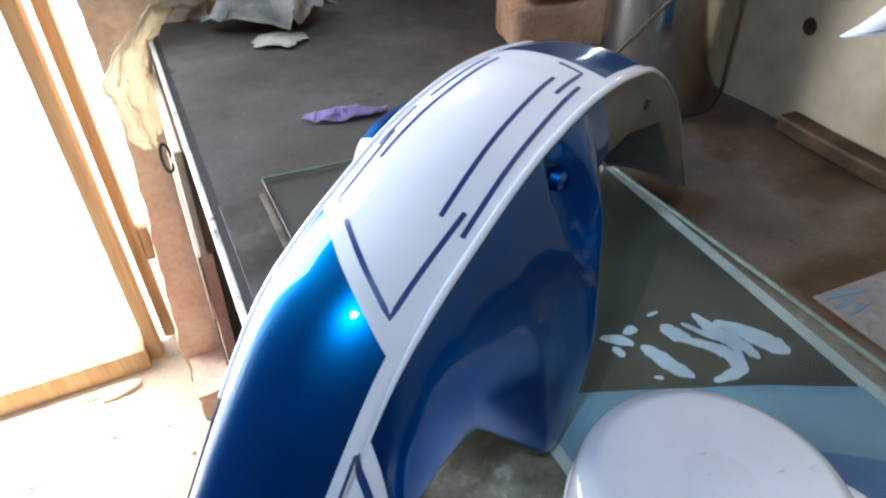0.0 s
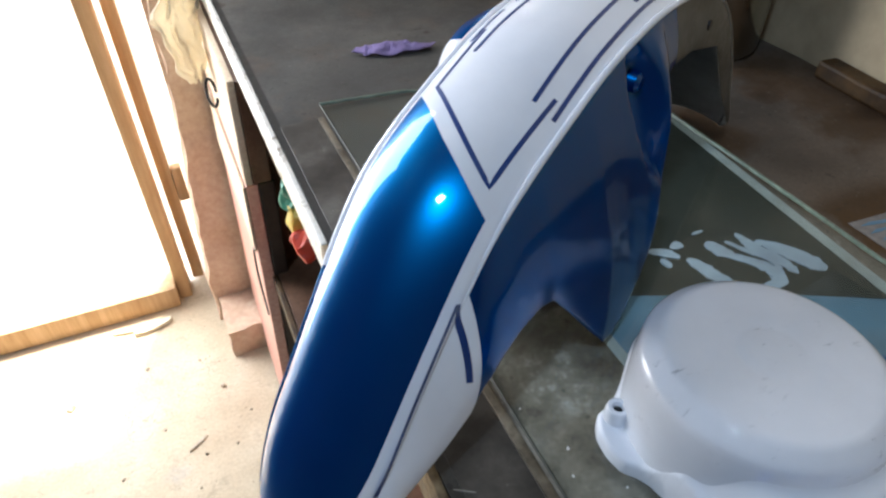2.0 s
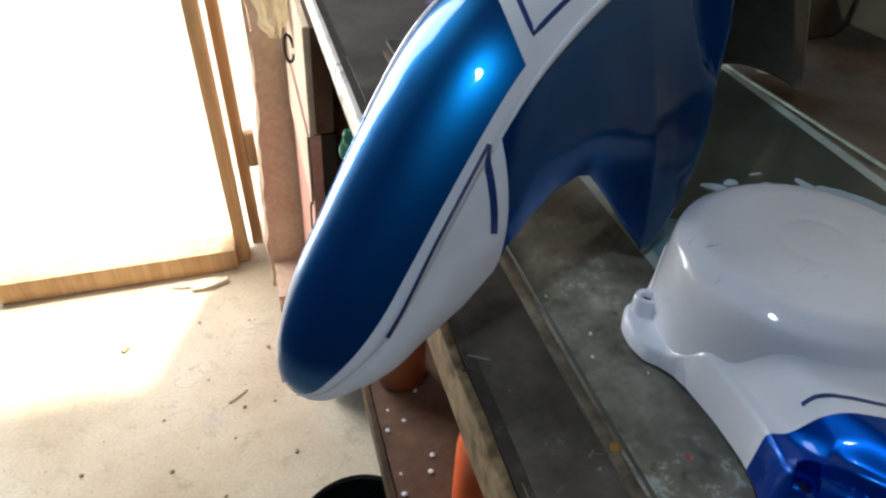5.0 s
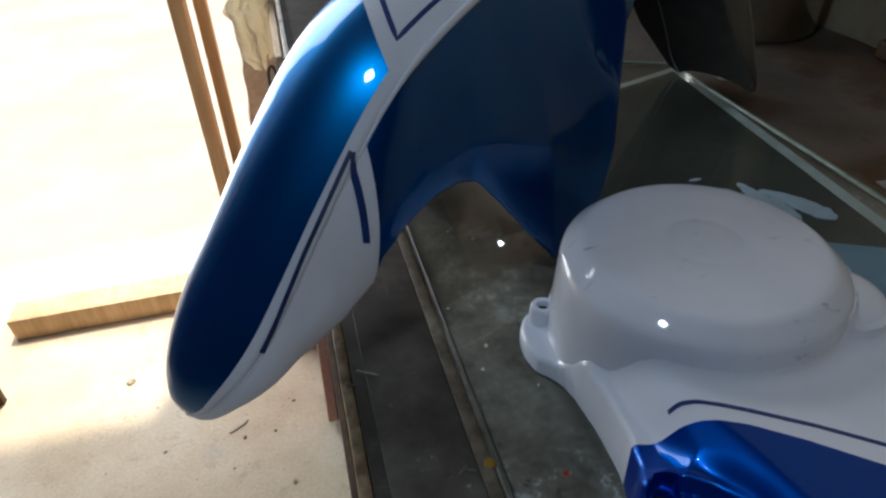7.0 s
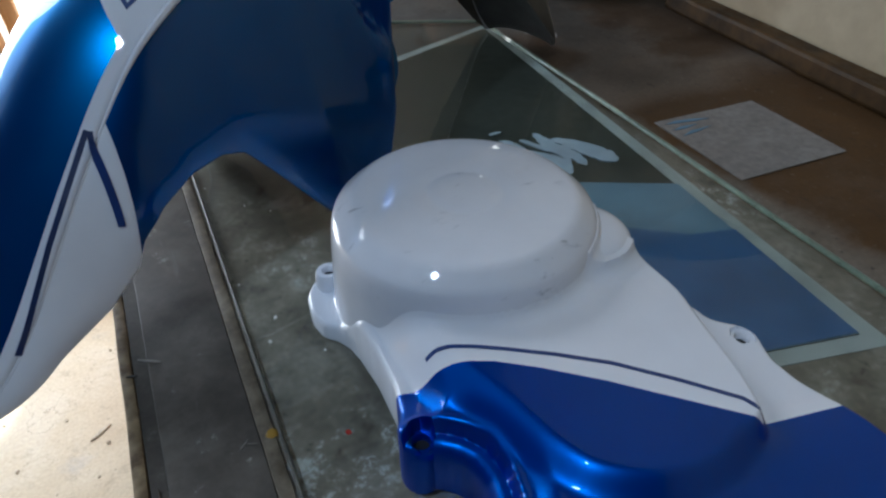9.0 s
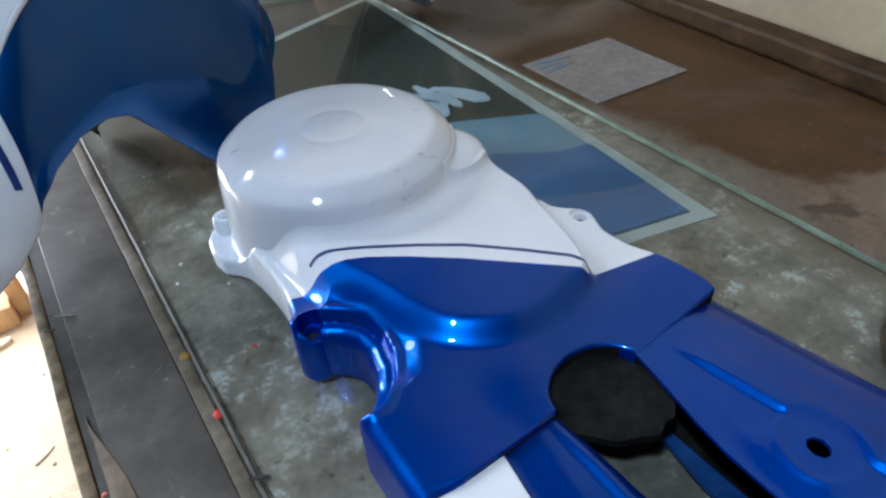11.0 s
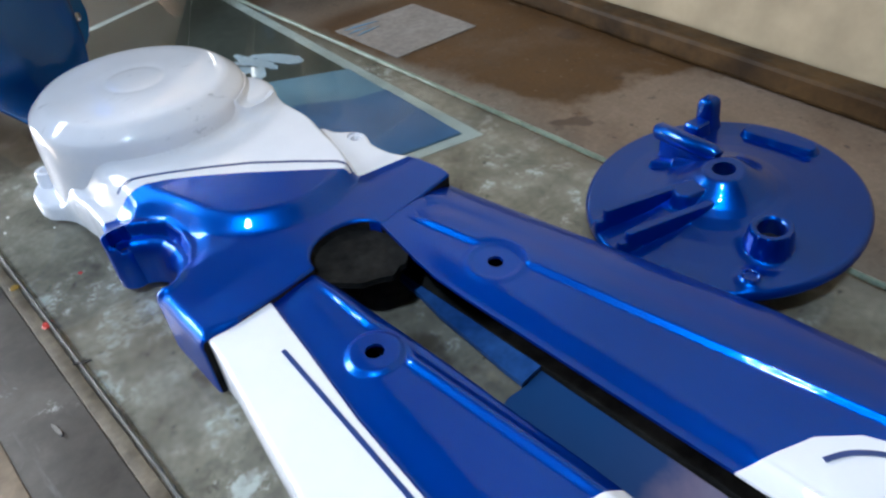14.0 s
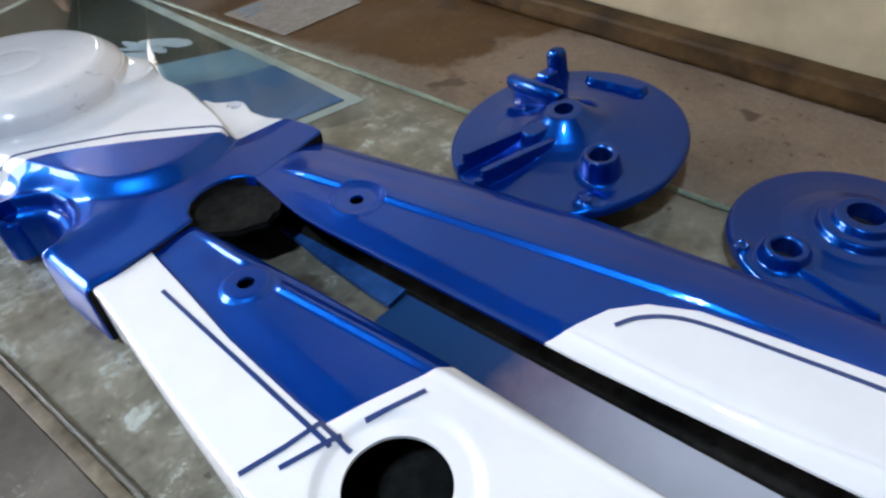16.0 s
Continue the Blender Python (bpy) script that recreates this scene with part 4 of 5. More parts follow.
        for v in (a, b):
            if v not in low:
                low[v] = bm.verts.new((v.co.x, v.co.y, foot(v.co)))
        bm.faces.new((b, a, low[a], low[b]))
    return bm


DC, DR = Vector((0.1680, -0.0695)), 0.0626
LC, LR = Vector((0.2135, -0.1015)), 0.0240
FLANGE, WEB = GZ + 0.0360, GZ + 0.0432
cover = thing("generator_cover", "white and blue painted engine generator cover on the glass", "engine cover", (0.17, -0.15, GZ))
gap = [(0.0965, -0.2140), (0.1030, -0.2085), (0.1105, -0.2020), (0.1155, -0.1930), (0.1175, -0.1830), (0.1163, -0.1740), (0.1130, -0.1686), (0.1085, -0.1648), (0.1035, -0.1625)]
dome_arc = [(DC.x + (DR + 0.0035) * math.cos(radians(a)), DC.y + (DR + 0.0035) * math.sin(radians(a))) for a in range(140, -6, -8)]
lobe_arc = [(LC.x + (LR + 0.0026) * math.cos(radians(a)), LC.y + (LR + 0.0026) * math.sin(radians(a))) for a in range(42, -24, -8)]
chain_arc = [(0.1765 + 0.0205 * math.cos(radians(a)), -0.2570 + 0.0160 * math.sin(radians(a))) for a in range(0, 181, 9)]
body_outline = [(0.0958, -0.2585), (0.0962, -0.2350)] + gap + [
    (0.0988, -0.1612), (0.0965, -0.1565), (0.0975, -0.1505), (0.1015, -0.1450), (0.1050, -0.1300), (0.1056, -0.1080), (0.1034, -0.0820), (0.0985, -0.0720), (0.0930, -0.0665),
    (0.0908, -0.0550), (0.0925, -0.0430), (0.0985, -0.0335), (0.1080, -0.0315)] + dome_arc + lobe_arc + [
    (0.2398, -0.1250), (0.2414, -0.1430), (0.2425, -0.1600), (0.2475, -0.1655), (0.2525, -0.1700), (0.2540, -0.1770), (0.2508, -0.1840), (0.2485, -0.1900), (0.2492, -0.2030),
    (0.2518, -0.2205), (0.2528, -0.2400), (0.2518, -0.2515)] + chain_arc
body_outline = rounded(body_outline, 0.0030, 2)
web_foot = rounded([(0.1100, -0.0700), (0.1090, -0.1000), (0.1105, -0.1250), (0.1160, -0.1440), (0.1290, -0.1880), (0.1380, -0.2070), (0.1480, -0.2165), (0.1600, -0.2235), (0.1740, -0.2275), (0.1900, -0.2280), (0.2020, -0.2240), (0.2130, -0.2185),
                    (0.2198, -0.2120), (0.2240, -0.2015), (0.2285, -0.1880), (0.2350, -0.1680), (0.2400, -0.1500), (0.2405, -0.1200), (0.2330, -0.0800), (0.1700, -0.0300)], 0.008, 4)


LUGS = ((0.1058, -0.0405, GZ + 0.0192), (0.2473, -0.1750, GZ + 0.0300), (0.1051, -0.1564, GZ + 0.0230))


def cover_top(x, y):
    """The skin of the cover: flange, sloping web, fillets round the dome and its lobe, and the cable channel."""
    flange = FLANGE - 0.0095 * ease(-0.172, -0.135, y) * ease(0.122, 0.110, x) - 0.0045 * ease(-0.232, -0.200, y) * ease(0.205, 0.222, x) - 0.012 * ease(-0.155, -0.125, y) * ease(0.205, 0.222, x)
    flange = flange - 0.0018 * ease(0.165, 0.135, x) * ease(-0.21, -0.24, y)
    flange = flange - 0.017 * ease(-0.092, -0.070, y) * ease(0.125, 0.110, x)
    g = segment_distance(x, y, gap[1:], False)[0]
    flange = np.minimum(flange, FLANGE - 0.0036 * ease(0.021, 0.010, g) * ease(-0.217, -0.205, y))
    run = 0.0150 - 0.0030 * ease(-0.16, -0.20, y) - 0.0060 * ease(0.198, 0.214, x)
    t = np.clip(signed(x, y, web_foot) / run, 0, 1)
    rise = 0.25 * t + 0.75 * t * t * (3 - 2 * t)
    z = flange + (WEB - flange) * rise
    # fillets where the dome and the lobe stand on the web
    for c, r, w in ((DC, DR + 0.0008, 0.0075), (LC, LR + 0.0006, 0.0080)):
        f = np.clip((r + w - np.hypot(x - c.x, y - c.y)) / w, 0, 1)
        z = z + w * 0.8 * (1 - np.sqrt(np.maximum(1 - f * f, 0))) * ease(0.0, 0.004, signed(x, y, body_outline))
    # the rounded channel that bends round the cable gap, with a raised rim
    z = z - (0.0060 * ease(0.0094, 0.0074, g) + 0.0050 * np.clip(1 - g / 0.0055, 0, 1) ** 2) * ease(0.0900, 0.0945, x) + 0.0011 * np.exp(-((g - 0.0105) / 0.0017) ** 2) * ease(0.0900, 0.0945, x)
    # room for the bolt holes
    for cx, cy, top in LUGS:
        z = np.where(np.hypot(x - cx, y - cy) < 0.0050, np.minimum(z, top - 0.0125), z)
    # rounded outer edge
    d = np.maximum(signed(x, y, body_outline), 0.0)
    r = 0.0026 - 0.0014 * ease(-0.232, -0.246, y) * ease(0.100, 0.116, x) + 0.0036 * ease(0.116, 0.102, x) * ease(-0.200, -0.212, y)
    e = np.clip(1 - d / r, 0, 1)
    return np.maximum(z - r * (1 - np.sqrt(np.maximum(1 - e * e, 0))), GZ + 0.007)


bm = bm_casting(body_outline, cover_top, lambda c: GZ, 0.00080)
bow = [(0.080, -0.1310), (0.1040, -0.1345), (0.1255, -0.1415), (0.1400, -0.1490), (0.1545, -0.1600), (0.1725, -0.1758), (0.1930, -0.1960), (0.2120, -0.2146), (0.2165, -0.2118), (0.2470, -0.2189), (0.280, -0.2260)]
cut_lines(bm, list(zip(bow, bow[1:])))
bm.normal_update()
for f in bm.faces:
    c = f.calc_center_median()
    f.material_index = 1 if c.y > lerp_list(bow, c.x) else 0
    # low end faces blackened to stand in for the dark hollow inside
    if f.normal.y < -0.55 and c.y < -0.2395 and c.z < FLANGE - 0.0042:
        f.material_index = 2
body = part("body", bm, [BLUE, WHITE, FELT_DARK], cover)
dome_profile = [(DR + 0.0040, 0.0), (DR + 0.0030, 0.020), (DR + 0.0014, 0.0440), (DR + 0.0006, 0.0520), (DR - 0.0002, 0.0556), (DR - 0.0012, 0.0574), (DR - 0.0030, 0.0590), (DR - 0.0074, 0.0627), (DR - 0.0094, 0.0640), (DR - 0.0120, 0.0647), (DR - 0.020, 0.0652), (0.026, 0.0656),
                (0.0185, 0.0657), (0.0172, 0.0654), (0.0160, 0.0657), (0.012, 0.0660), (0.0, 0.0661)]
part("dome", bm_lathe([(r, z + GZ) for r, z in dome_profile], (DC.x, DC.y, 0), 128), RUBBED, cover, "round white domed cover, rubbed grey on top")
lobe_profile = [(LR + 0.0022, 0.0), (LR + 0.0010, 0.040), (LR + 0.0004, 0.0450), (LR - 0.0008, 0.0478), (LR - 0.0032, 0.0500), (LR - 0.0070, 0.0514), (LR - 0.012, 0.0520), (0.0, 0.0523)]
part("lobe", bm_lathe([(r, z + GZ) for r, z in lobe_profile], (LC.x, LC.y, 0), 64), WHITE, cover, "small rounded white lobe beside the dome")


def laid(bm, top):
    """Drops a flat stripe onto a surface whose height is top(x, y)."""
    co = np.array([v.co for v in bm.verts])
    for v, z in zip(bm.verts, top(co[:, 0], co[:, 1])):
        v.co.z += z + 0.0001
    return bm


def level(x, y, h):
    return Vector((x, y, h))


part("pinstripe", laid(bm_ribbon([(0.1185, -0.1322), (0.1230, -0.1325), (0.1275, -0.1344), (0.1365, -0.1390), (0.1452, -0.1445), (0.1625, -0.1565), (0.1795, -0.1699), (0.1970, -0.1880), (0.2115, -0.2045), (0.2150, -0.2140)], 0.0016, level, 0.0003, 0.002), cover_top), STRIPE, cover)
part("lining", bm_prism(rounded([(0.1550, -0.2400), (0.199, -0.2400), (0.2050, -0.2680), (0.1900, -0.2815), (0.1860, -0.2805), (0.1800, -0.2835), (0.1740, -0.2795), (0.1663, -0.2765), (0.1610, -0.2700), (0.1560, -0.2640)], 0.0015, 2), GZ + 0.0265, GZ + 0.0300), FELT_DARK, cover, "black lining seen through the chain opening", smooth=False)


def lug(x, y, top, r, hole, material, parent, label):
    prof = [(r * 1.12, GZ), (r * 1.04, top - 0.003), (r * 0.95, top - 0.0006), (r * 0.86, top), (hole * 1.15, top), (hole, top - 0.0008), (hole * 0.95, top - 0.012), (0.0, top - 0.012)]
    ob = part("lug", bm_lathe(prof, (x, y, 0), 28), material, parent, label)
    # black plug just below the rim paints in the shade of the hole
    part("bolt_hole", bm_lathe([(hole * 0.97, top - 0.0036), (0, top - 0.0040)], (x, y, 0), 20), BLACK, ob)
    return ob


for (x, y, top), r, hole, m, label in zip(LUGS, (0.0066, 0.0064, 0.0072), (0.0030, 0.0029, 0.0032), (WHITE, WHITE, BLUE), ("white bolt lug", "white bolt lug", "blue bolt lug")):
    lug(x, y, top, r, hole, m, cover, label)

# ---------- chain case, upper and lower halves ----------
CZ = 0.846
LAST_EYE = Vector((0.041, -0.512, 1.036))


def slope_in_view(bm, deep):
    """The case halves slope to the cover, fitted along the last camera's sight lines."""
    for v in bm.verts:
        if v.co.z > GZ + 0.012:
            k = -lerp_list(deep, v.co.y) / (LAST_EYE.z - v.co.z)
            v.co += (LAST_EYE - v.co) * k
    return bm


def sloped_in_view(ob, deep):
    bm = bmesh.new()
    bm.from_mesh(ob.data)
    slope_in_view(bm, deep)
    bm.to_mesh(ob.data)
    bm.free()


C2_RISE = [(-0.72, 0.8500), (-0.55, 0.8490), (-0.42, 0.8470), (-0.32, 0.8408), (-0.29, 0.8388), (-0.26, 0.8376), (-0.24, 0.8366)]
C2_GROOVE = [(-0.72, 0.120), (-0.45, 0.1090), (-0.3985, 0.1086), (-0.3848, 0.1098), (-0.3356, 0.1160), (-0.2945, 0.1238), (-0.2556, 0.1306), (-0.24, 0.1330)]
C2_RIDGE = [(-0.72, 0.1500), (-0.41, 0.1486), (-0.3293, 0.1474), (-0.3027, 0.1502), (-0.2769, 0.1514), (-0.24, 0.1520)]
C2_HOLE, C2_PORT = (0.1410, -0.3160), (0.1068, -0.4335)


def along(table, y):
    return np.interp(y, [p[0] for p in table], [p[1] for p in table])


def ramp_up(a, b, v):
    """A straight slope with slightly rounded ends."""
    t = np.clip((v - a) / (b - a), 0, 1)
    return 0.65 * t + 0.35 * t * t * (3 - 2 * t)


def c2_top(x, y):
    """The lower half: a flat white strip, a groove, then a raised panel with a pressed ridge, a boss and a dished port."""
    off = x - along(C2_GROOVE, y)
    fade = ease(-0.425, -0.385, y)
    z = along(C2_RISE, y) - 0.0015 * ease(-0.0003, 0.0013, off) * ease(0.0170, 0.0013, off) * fade
    boss = np.hypot(x - C2_HOLE[0], y - C2_HOLE[1])
    gone = ease(0.0170, 0.0115, boss)
    beside = x - along(C2_RIDGE, y)
    z = z + (0.0015 * ramp_up(-0.0026, 0.0002, beside) * ease(-0.250, -0.285, y) * (0.25 + 0.75 * ease(-0.425, -0.400, y)) - 0.0030 * ease(0.0006, 0.0070, beside)) * (1 - gone)
    z = z + 0.0015 * ease(0.0128, 0.0098, boss)
    port = np.hypot(x - C2_PORT[0], y - C2_PORT[1])
    z = z - 0.0014 * ease(0.0290, 0.0245, port)
    d = np.maximum(signed(x, y, c2_outline), 0.0)
    r = np.where(beside > -0.004, 0.0042, 0.0011)
    e = np.clip(1 - d / r, 0, 1)
    return z - r * (1 - np.sqrt(np.maximum(1 - e * e, 0)))


c2_outline = rounded([(0.1002, -0.2450), (0.1585, -0.2450), (0.1588, -0.3000), (0.1586, -0.3400), (0.1578, -0.3800), (0.1576, -0.4200), (0.1562, -0.4660), (0.1546, -0.5060), (0.1530, -0.5600), (0.1530, -0.6600),
                      (0.1200, -0.7200), (0.0700, -0.6800), (0.0600, -0.5200), (0.0772, -0.3861), (0.0826, -0.3528), (0.0912, -0.3056), (0.0987, -0.2669)], 0.003, 3)
c2 = thing("chain_case_lower", "blue and white lower chain case half on the bench", "chain guard", (0.12, -0.4, GZ))
bolt = [(C2_HOLE[0] + 0.0042 * math.cos(radians(a)), C2_HOLE[1] + 0.0042 * math.sin(radians(a))) for a in range(10, 370, 45)]
bm = bm_casting(c2_outline, c2_top, lambda c: GZ if c.y > -0.2455 or math.hypot(c.x - C2_PORT[0], c.y - C2_PORT[1]) > 0.025 and math.hypot(c.x - C2_HOLE[0], c.y - C2_HOLE[1]) > 0.008 else c.z - 0.0016, 0.0008, (bolt, ring2(*C2_PORT, 0.0182, 48)))
c2_end = ((0.1086, -0.3970), (0.1576, -0.4195))
groove_line = [(x, y) for y, x in C2_GROOVE if y >= -0.3986]
cut_lines(bm, list(zip(groove_line, groove_line[1:])) + [c2_end])
paint(bm, lambda c: 0 if c.x > lerp_list(C2_GROOVE, c.y) and c.y > -0.3970 - (c.x - 0.1086) * 0.459 else 1)
part("cover_plate", bm, [BLUE, WHITE], c2)
# black sheet put in for the shade inside the closed case
part("lining", bm_prism(inset(c2_outline if area2(c2_outline) > 0 else c2_outline[::-1], 0.002), GZ + 0.0002, GZ + 0.0045), FELT_DARK, c2, "black sheet standing in for the shade inside the case", smooth=False)
for line in ([(0.1175, -0.2860), (0.1040, -0.4062)], [(0.0792, -0.3885), (0.095, -0.3935), (0.1100, -0.3970)], [(0.0885, -0.3980), (0.1095, -0.4062)], [(0.1088, -0.3960), (0.1068, -0.4130)], [(0.1185, -0.4090), (0.1400, -0.4188)]):
    part("pinstripe", laid(bm_ribbon(line, 0.0019, level, 0.0004, 0.002), c2_top), STRIPE, c2)


LEFT1 = [(-0.72, 0.196), (-0.56, 0.1885), (-0.46, 0.1840), (-0.303, 0.1835), (-0.268, 0.1900), (-0.255, 0.1930)]
RIGHT1 = [(-0.72, 0.286), (-0.53, 0.2890), (-0.42, 0.2855), (-0.352, 0.2755), (-0.268, 0.2625), (-0.240, 0.2595)]
RIDGE1 = [(-0.72, 0.250), (-0.485, 0.2340), (-0.333, 0.2135), (-0.255, 0.2000)]
c1 = thing("chain_case_upper", "blue and white upper chain case half beside the lower half", "chain guard", (0.23, -0.4, GZ))


C1_HOLE = (0.2065, -0.3230)


def c1_top(x, y):
    """The upper half: a flat panel below the pressed ridge and round the bolt hole, then a bend down to the outer edge."""
    ridge, right, left = along(RIDGE1, y), along(RIGHT1, y), along(LEFT1, y)
    t = np.clip((x - ridge) / (right - ridge), 0.0, 1.0)
    z = CZ + 0.0034 - 0.0409 * (1 - np.sqrt(np.maximum(1 - t ** 2.6, 0.0)))
    pad = np.hypot(x - C1_HOLE[0], y - C1_HOLE[1])
    near = ease(0.0150, 0.0115, pad)
    z = z + (0.0021 * ramp_up(-0.0014, 0.0012, x - ridge) * ease(0.020, 0.003, x - ridge) * (1 - near) + 0.0006 * np.exp(-((pad - 0.0118) / 0.0014) ** 2)) * ease(-0.55, -0.47, y) * ease(-0.268, -0.288, y)
    # it droops towards its inner edge, with a fine crease along the white field
    z = z - 0.0030 * ease(0.014, 0.0, x - left) * ease(-0.270, -0.330, y) + 0.0007 * np.exp(-((x - along(CREASE1, y)) / 0.0011) ** 2) * ease(-0.440, -0.452, y)
    return np.maximum(z, GZ + 0.0004)


CREASE1 = [(-0.72, 0.212), (-0.65, 0.205), (-0.56, 0.199), (-0.527, 0.1945), (-0.490, 0.1922), (-0.447, 0.192), (-0.24, 0.192)]
white_c1 = [(0.182, -0.441), (0.192, -0.446), (0.211, -0.455), (0.222, -0.466), (0.230, -0.484), (0.2335, -0.516), (0.238, -0.56), (0.246, -0.66), (0.25, -0.75)]


def c1_white(c):
    if c.y > -0.441:
        return 0
    return 1 if c.x < lerp_list([(-y, x) for x, y in white_c1], -c.y) - 1e-5 else 0


c1_ys = [-0.248 - 0.012 * i for i in range(39)]
c1_outline = [(lerp_list(LEFT1, y), y) for y in c1_ys] + [(lerp_list(RIGHT1, y), y) for y in c1_ys[::-1]]
bm = bm_casting(c1_outline, c1_top, lambda c: c.z - 0.0014 if c.z > GZ + 0.012 else GZ, 0.0008, ([(C1_HOLE[0] + 0.0037 * math.cos(radians(a)), C1_HOLE[1] + 0.0037 * math.sin(radians(a))) for a in range(10, 370, 45)],))
cut_lines(bm, list(zip(white_c1, white_c1[1:])))
paint(bm, c1_white)
part("cover_plate", bm, [BLUE, WHITE], c1)
part("pinstripe", laid(bm_ribbon(catmull([(0.2045, -0.4605), (0.2130, -0.4660), (0.2205, -0.4760), (0.2245, -0.490), (0.2275, -0.518), (0.2305, -0.55), (0.238, -0.65)], 6, False), 0.0019, level, 0.0004), c1_top), STRIPE, c1)
part("inner_lip", bm_prism([(0.2100, -0.258), (0.1985, -0.264), (0.1972, -0.280), (0.1940, -0.297), (0.1922, -0.318), (0.1896, -0.342), (0.1890, -0.3535), (0.2030, -0.3535), (0.2035, -0.300)], GZ + 0.0002, GZ + 0.003), DULLBLUE, c1, "blue bottom lip inside the case", smooth=False)
# black sheet in place of the darkness under this half
part("lining", bm_prism([(0.2020, -0.262), (0.250, -0.262), (0.262, -0.36), (0.272, -0.70), (0.2022, -0.70)], GZ + 0.0002, GZ + 0.0035), FELT_DARK, c1, "black sheet standing in for the shade inside the case", smooth=False)
for ob in c1.children:
    sloped_in_view(ob, ((-0.42, 0.0), (-0.36, 0.0010), (-0.325, 0.0028), (-0.29, 0.0060), (-0.262, 0.0086), (-0.240, 0.0100)))

# pale sheet on the glass between the halves
def mat_lilac_fade():
    """Blue at first, fading into pale lilac along the strip."""
    n = Nodes("blue_to_lilac_fade")
    sep = n.t.nodes.new("ShaderNodeSeparateXYZ")
    n.link(n.co, sep.inputs[0])
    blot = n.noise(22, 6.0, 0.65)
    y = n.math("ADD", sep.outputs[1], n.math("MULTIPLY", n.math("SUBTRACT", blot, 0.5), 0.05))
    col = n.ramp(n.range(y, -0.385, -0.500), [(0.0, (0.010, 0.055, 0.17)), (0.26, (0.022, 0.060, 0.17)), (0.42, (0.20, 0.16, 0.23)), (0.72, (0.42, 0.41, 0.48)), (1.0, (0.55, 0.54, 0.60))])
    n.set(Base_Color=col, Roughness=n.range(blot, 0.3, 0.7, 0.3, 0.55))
    n.bump(n.noise(140, 4.0), 0.05, 0.0004)
    return n.m


LILAC_FADE = mat_lilac_fade()
strip_sheet = thing("masking_sheet", "masking sheet, blue fading to pale lilac", "masking sheet", (0.18, -0.5, GZ))
part("sheet", bm_prism([(0.1605, -0.3570), (0.1720, -0.3545), (0.1810, -0.3530), (0.1885, -0.3545), (0.2015, -0.3545), (0.2015, -0.70), (0.1605, -0.70)], GZ + 0.0002, GZ + 0.0008), LILAC_FADE, strip_sheet, smooth=False)
# ---------- brake plates ----------
def bar_field(x, y, p, q, half, soft):
    """1 on a straight bar from p to q, falling to 0 over its soft edge."""
    return ease(half + soft, half, segment_distance(x, y, [p, q], False)[0])


def brake_plate(label, centre, normal, hub, bosses, extra, bores, R=0.0712):
    """A thin domed plate, standing tilted on the black drum below it; its castings rise out of one skin."""
    up = Vector(normal).normalized()
    side = (Vector((1, 0, 0)) - up * up.x).normalized()
    m = Matrix((side, up.cross(side), up)).transposed().to_4x4()
    m.translation = centre
    ob = thing("brake_plate", label, "brake plate", (centre[0], centre[1], GZ), group="brake plates on the bench")

    def top(x, y):
        r = np.hypot(x, y)
        z = np.interp(r, [p[0] for p in hub], [p[1] for p in hub])
        for bx, by, br, bz, hole in bosses:
            d = np.hypot(x - bx, y - by)
            z = np.maximum(z, bz * ease(br + 0.0016, br - 0.0008, d)) + 0.0020 * np.clip((br + 0.0060 - d) / 0.006, 0, 1) ** 2 * (d > br)
            z = z - 0.0012 * ease(br - 0.0030, br - 0.0040, d) * (d < br)
        for p, q, half, height, soft in extra:
            z = np.maximum(z, height * bar_field(x, y, p, q, half, soft))
        e = np.clip(1 - (R - r) / 0.0030, 0, 1)
        return z - 0.0026 * (1 - np.sqrt(np.maximum(1 - e * e, 0)))

    bm = bm_casting(ring2(0, 0, R, 120), top, lambda c: -0.0045 if math.hypot(c.x, c.y) > R - 0.005 else c.z - 0.010, 0.00075, [ring2(x, y, r, 24) for x, y, r in bores])
    bm.transform(m)
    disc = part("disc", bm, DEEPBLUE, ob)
    for x, y, r in bores:
        z = float(top(np.array([x + r + 0.0004]), np.array([y]))[0])
        # black disc closes the bore and stands in for its dark depth
        bm = bm_lathe([(r * 1.1, z - 0.0094), (0, z - 0.0092)], (x, y, 0), 24)
        bm.transform(m)
        part("bore", bm, BLACK, disc)
    low = max(GZ - (m @ (Vector((math.cos(a), math.sin(a), 0)) * (R - 0.0132))).z for a in (0.1 * i for i in range(63)))
    bm = bm_lathe([(0.0, low), (R - 0.0142, low), (R - 0.0132, low + 0.001), (R - 0.0132, -0.003), (0.0, -0.003)], (0, 0, 0), 64)
    bm.transform(m)
    part("drum", bm, BLACK, ob, "black brake drum side under the plate")
    return ob, m


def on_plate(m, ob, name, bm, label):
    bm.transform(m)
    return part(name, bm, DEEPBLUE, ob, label)


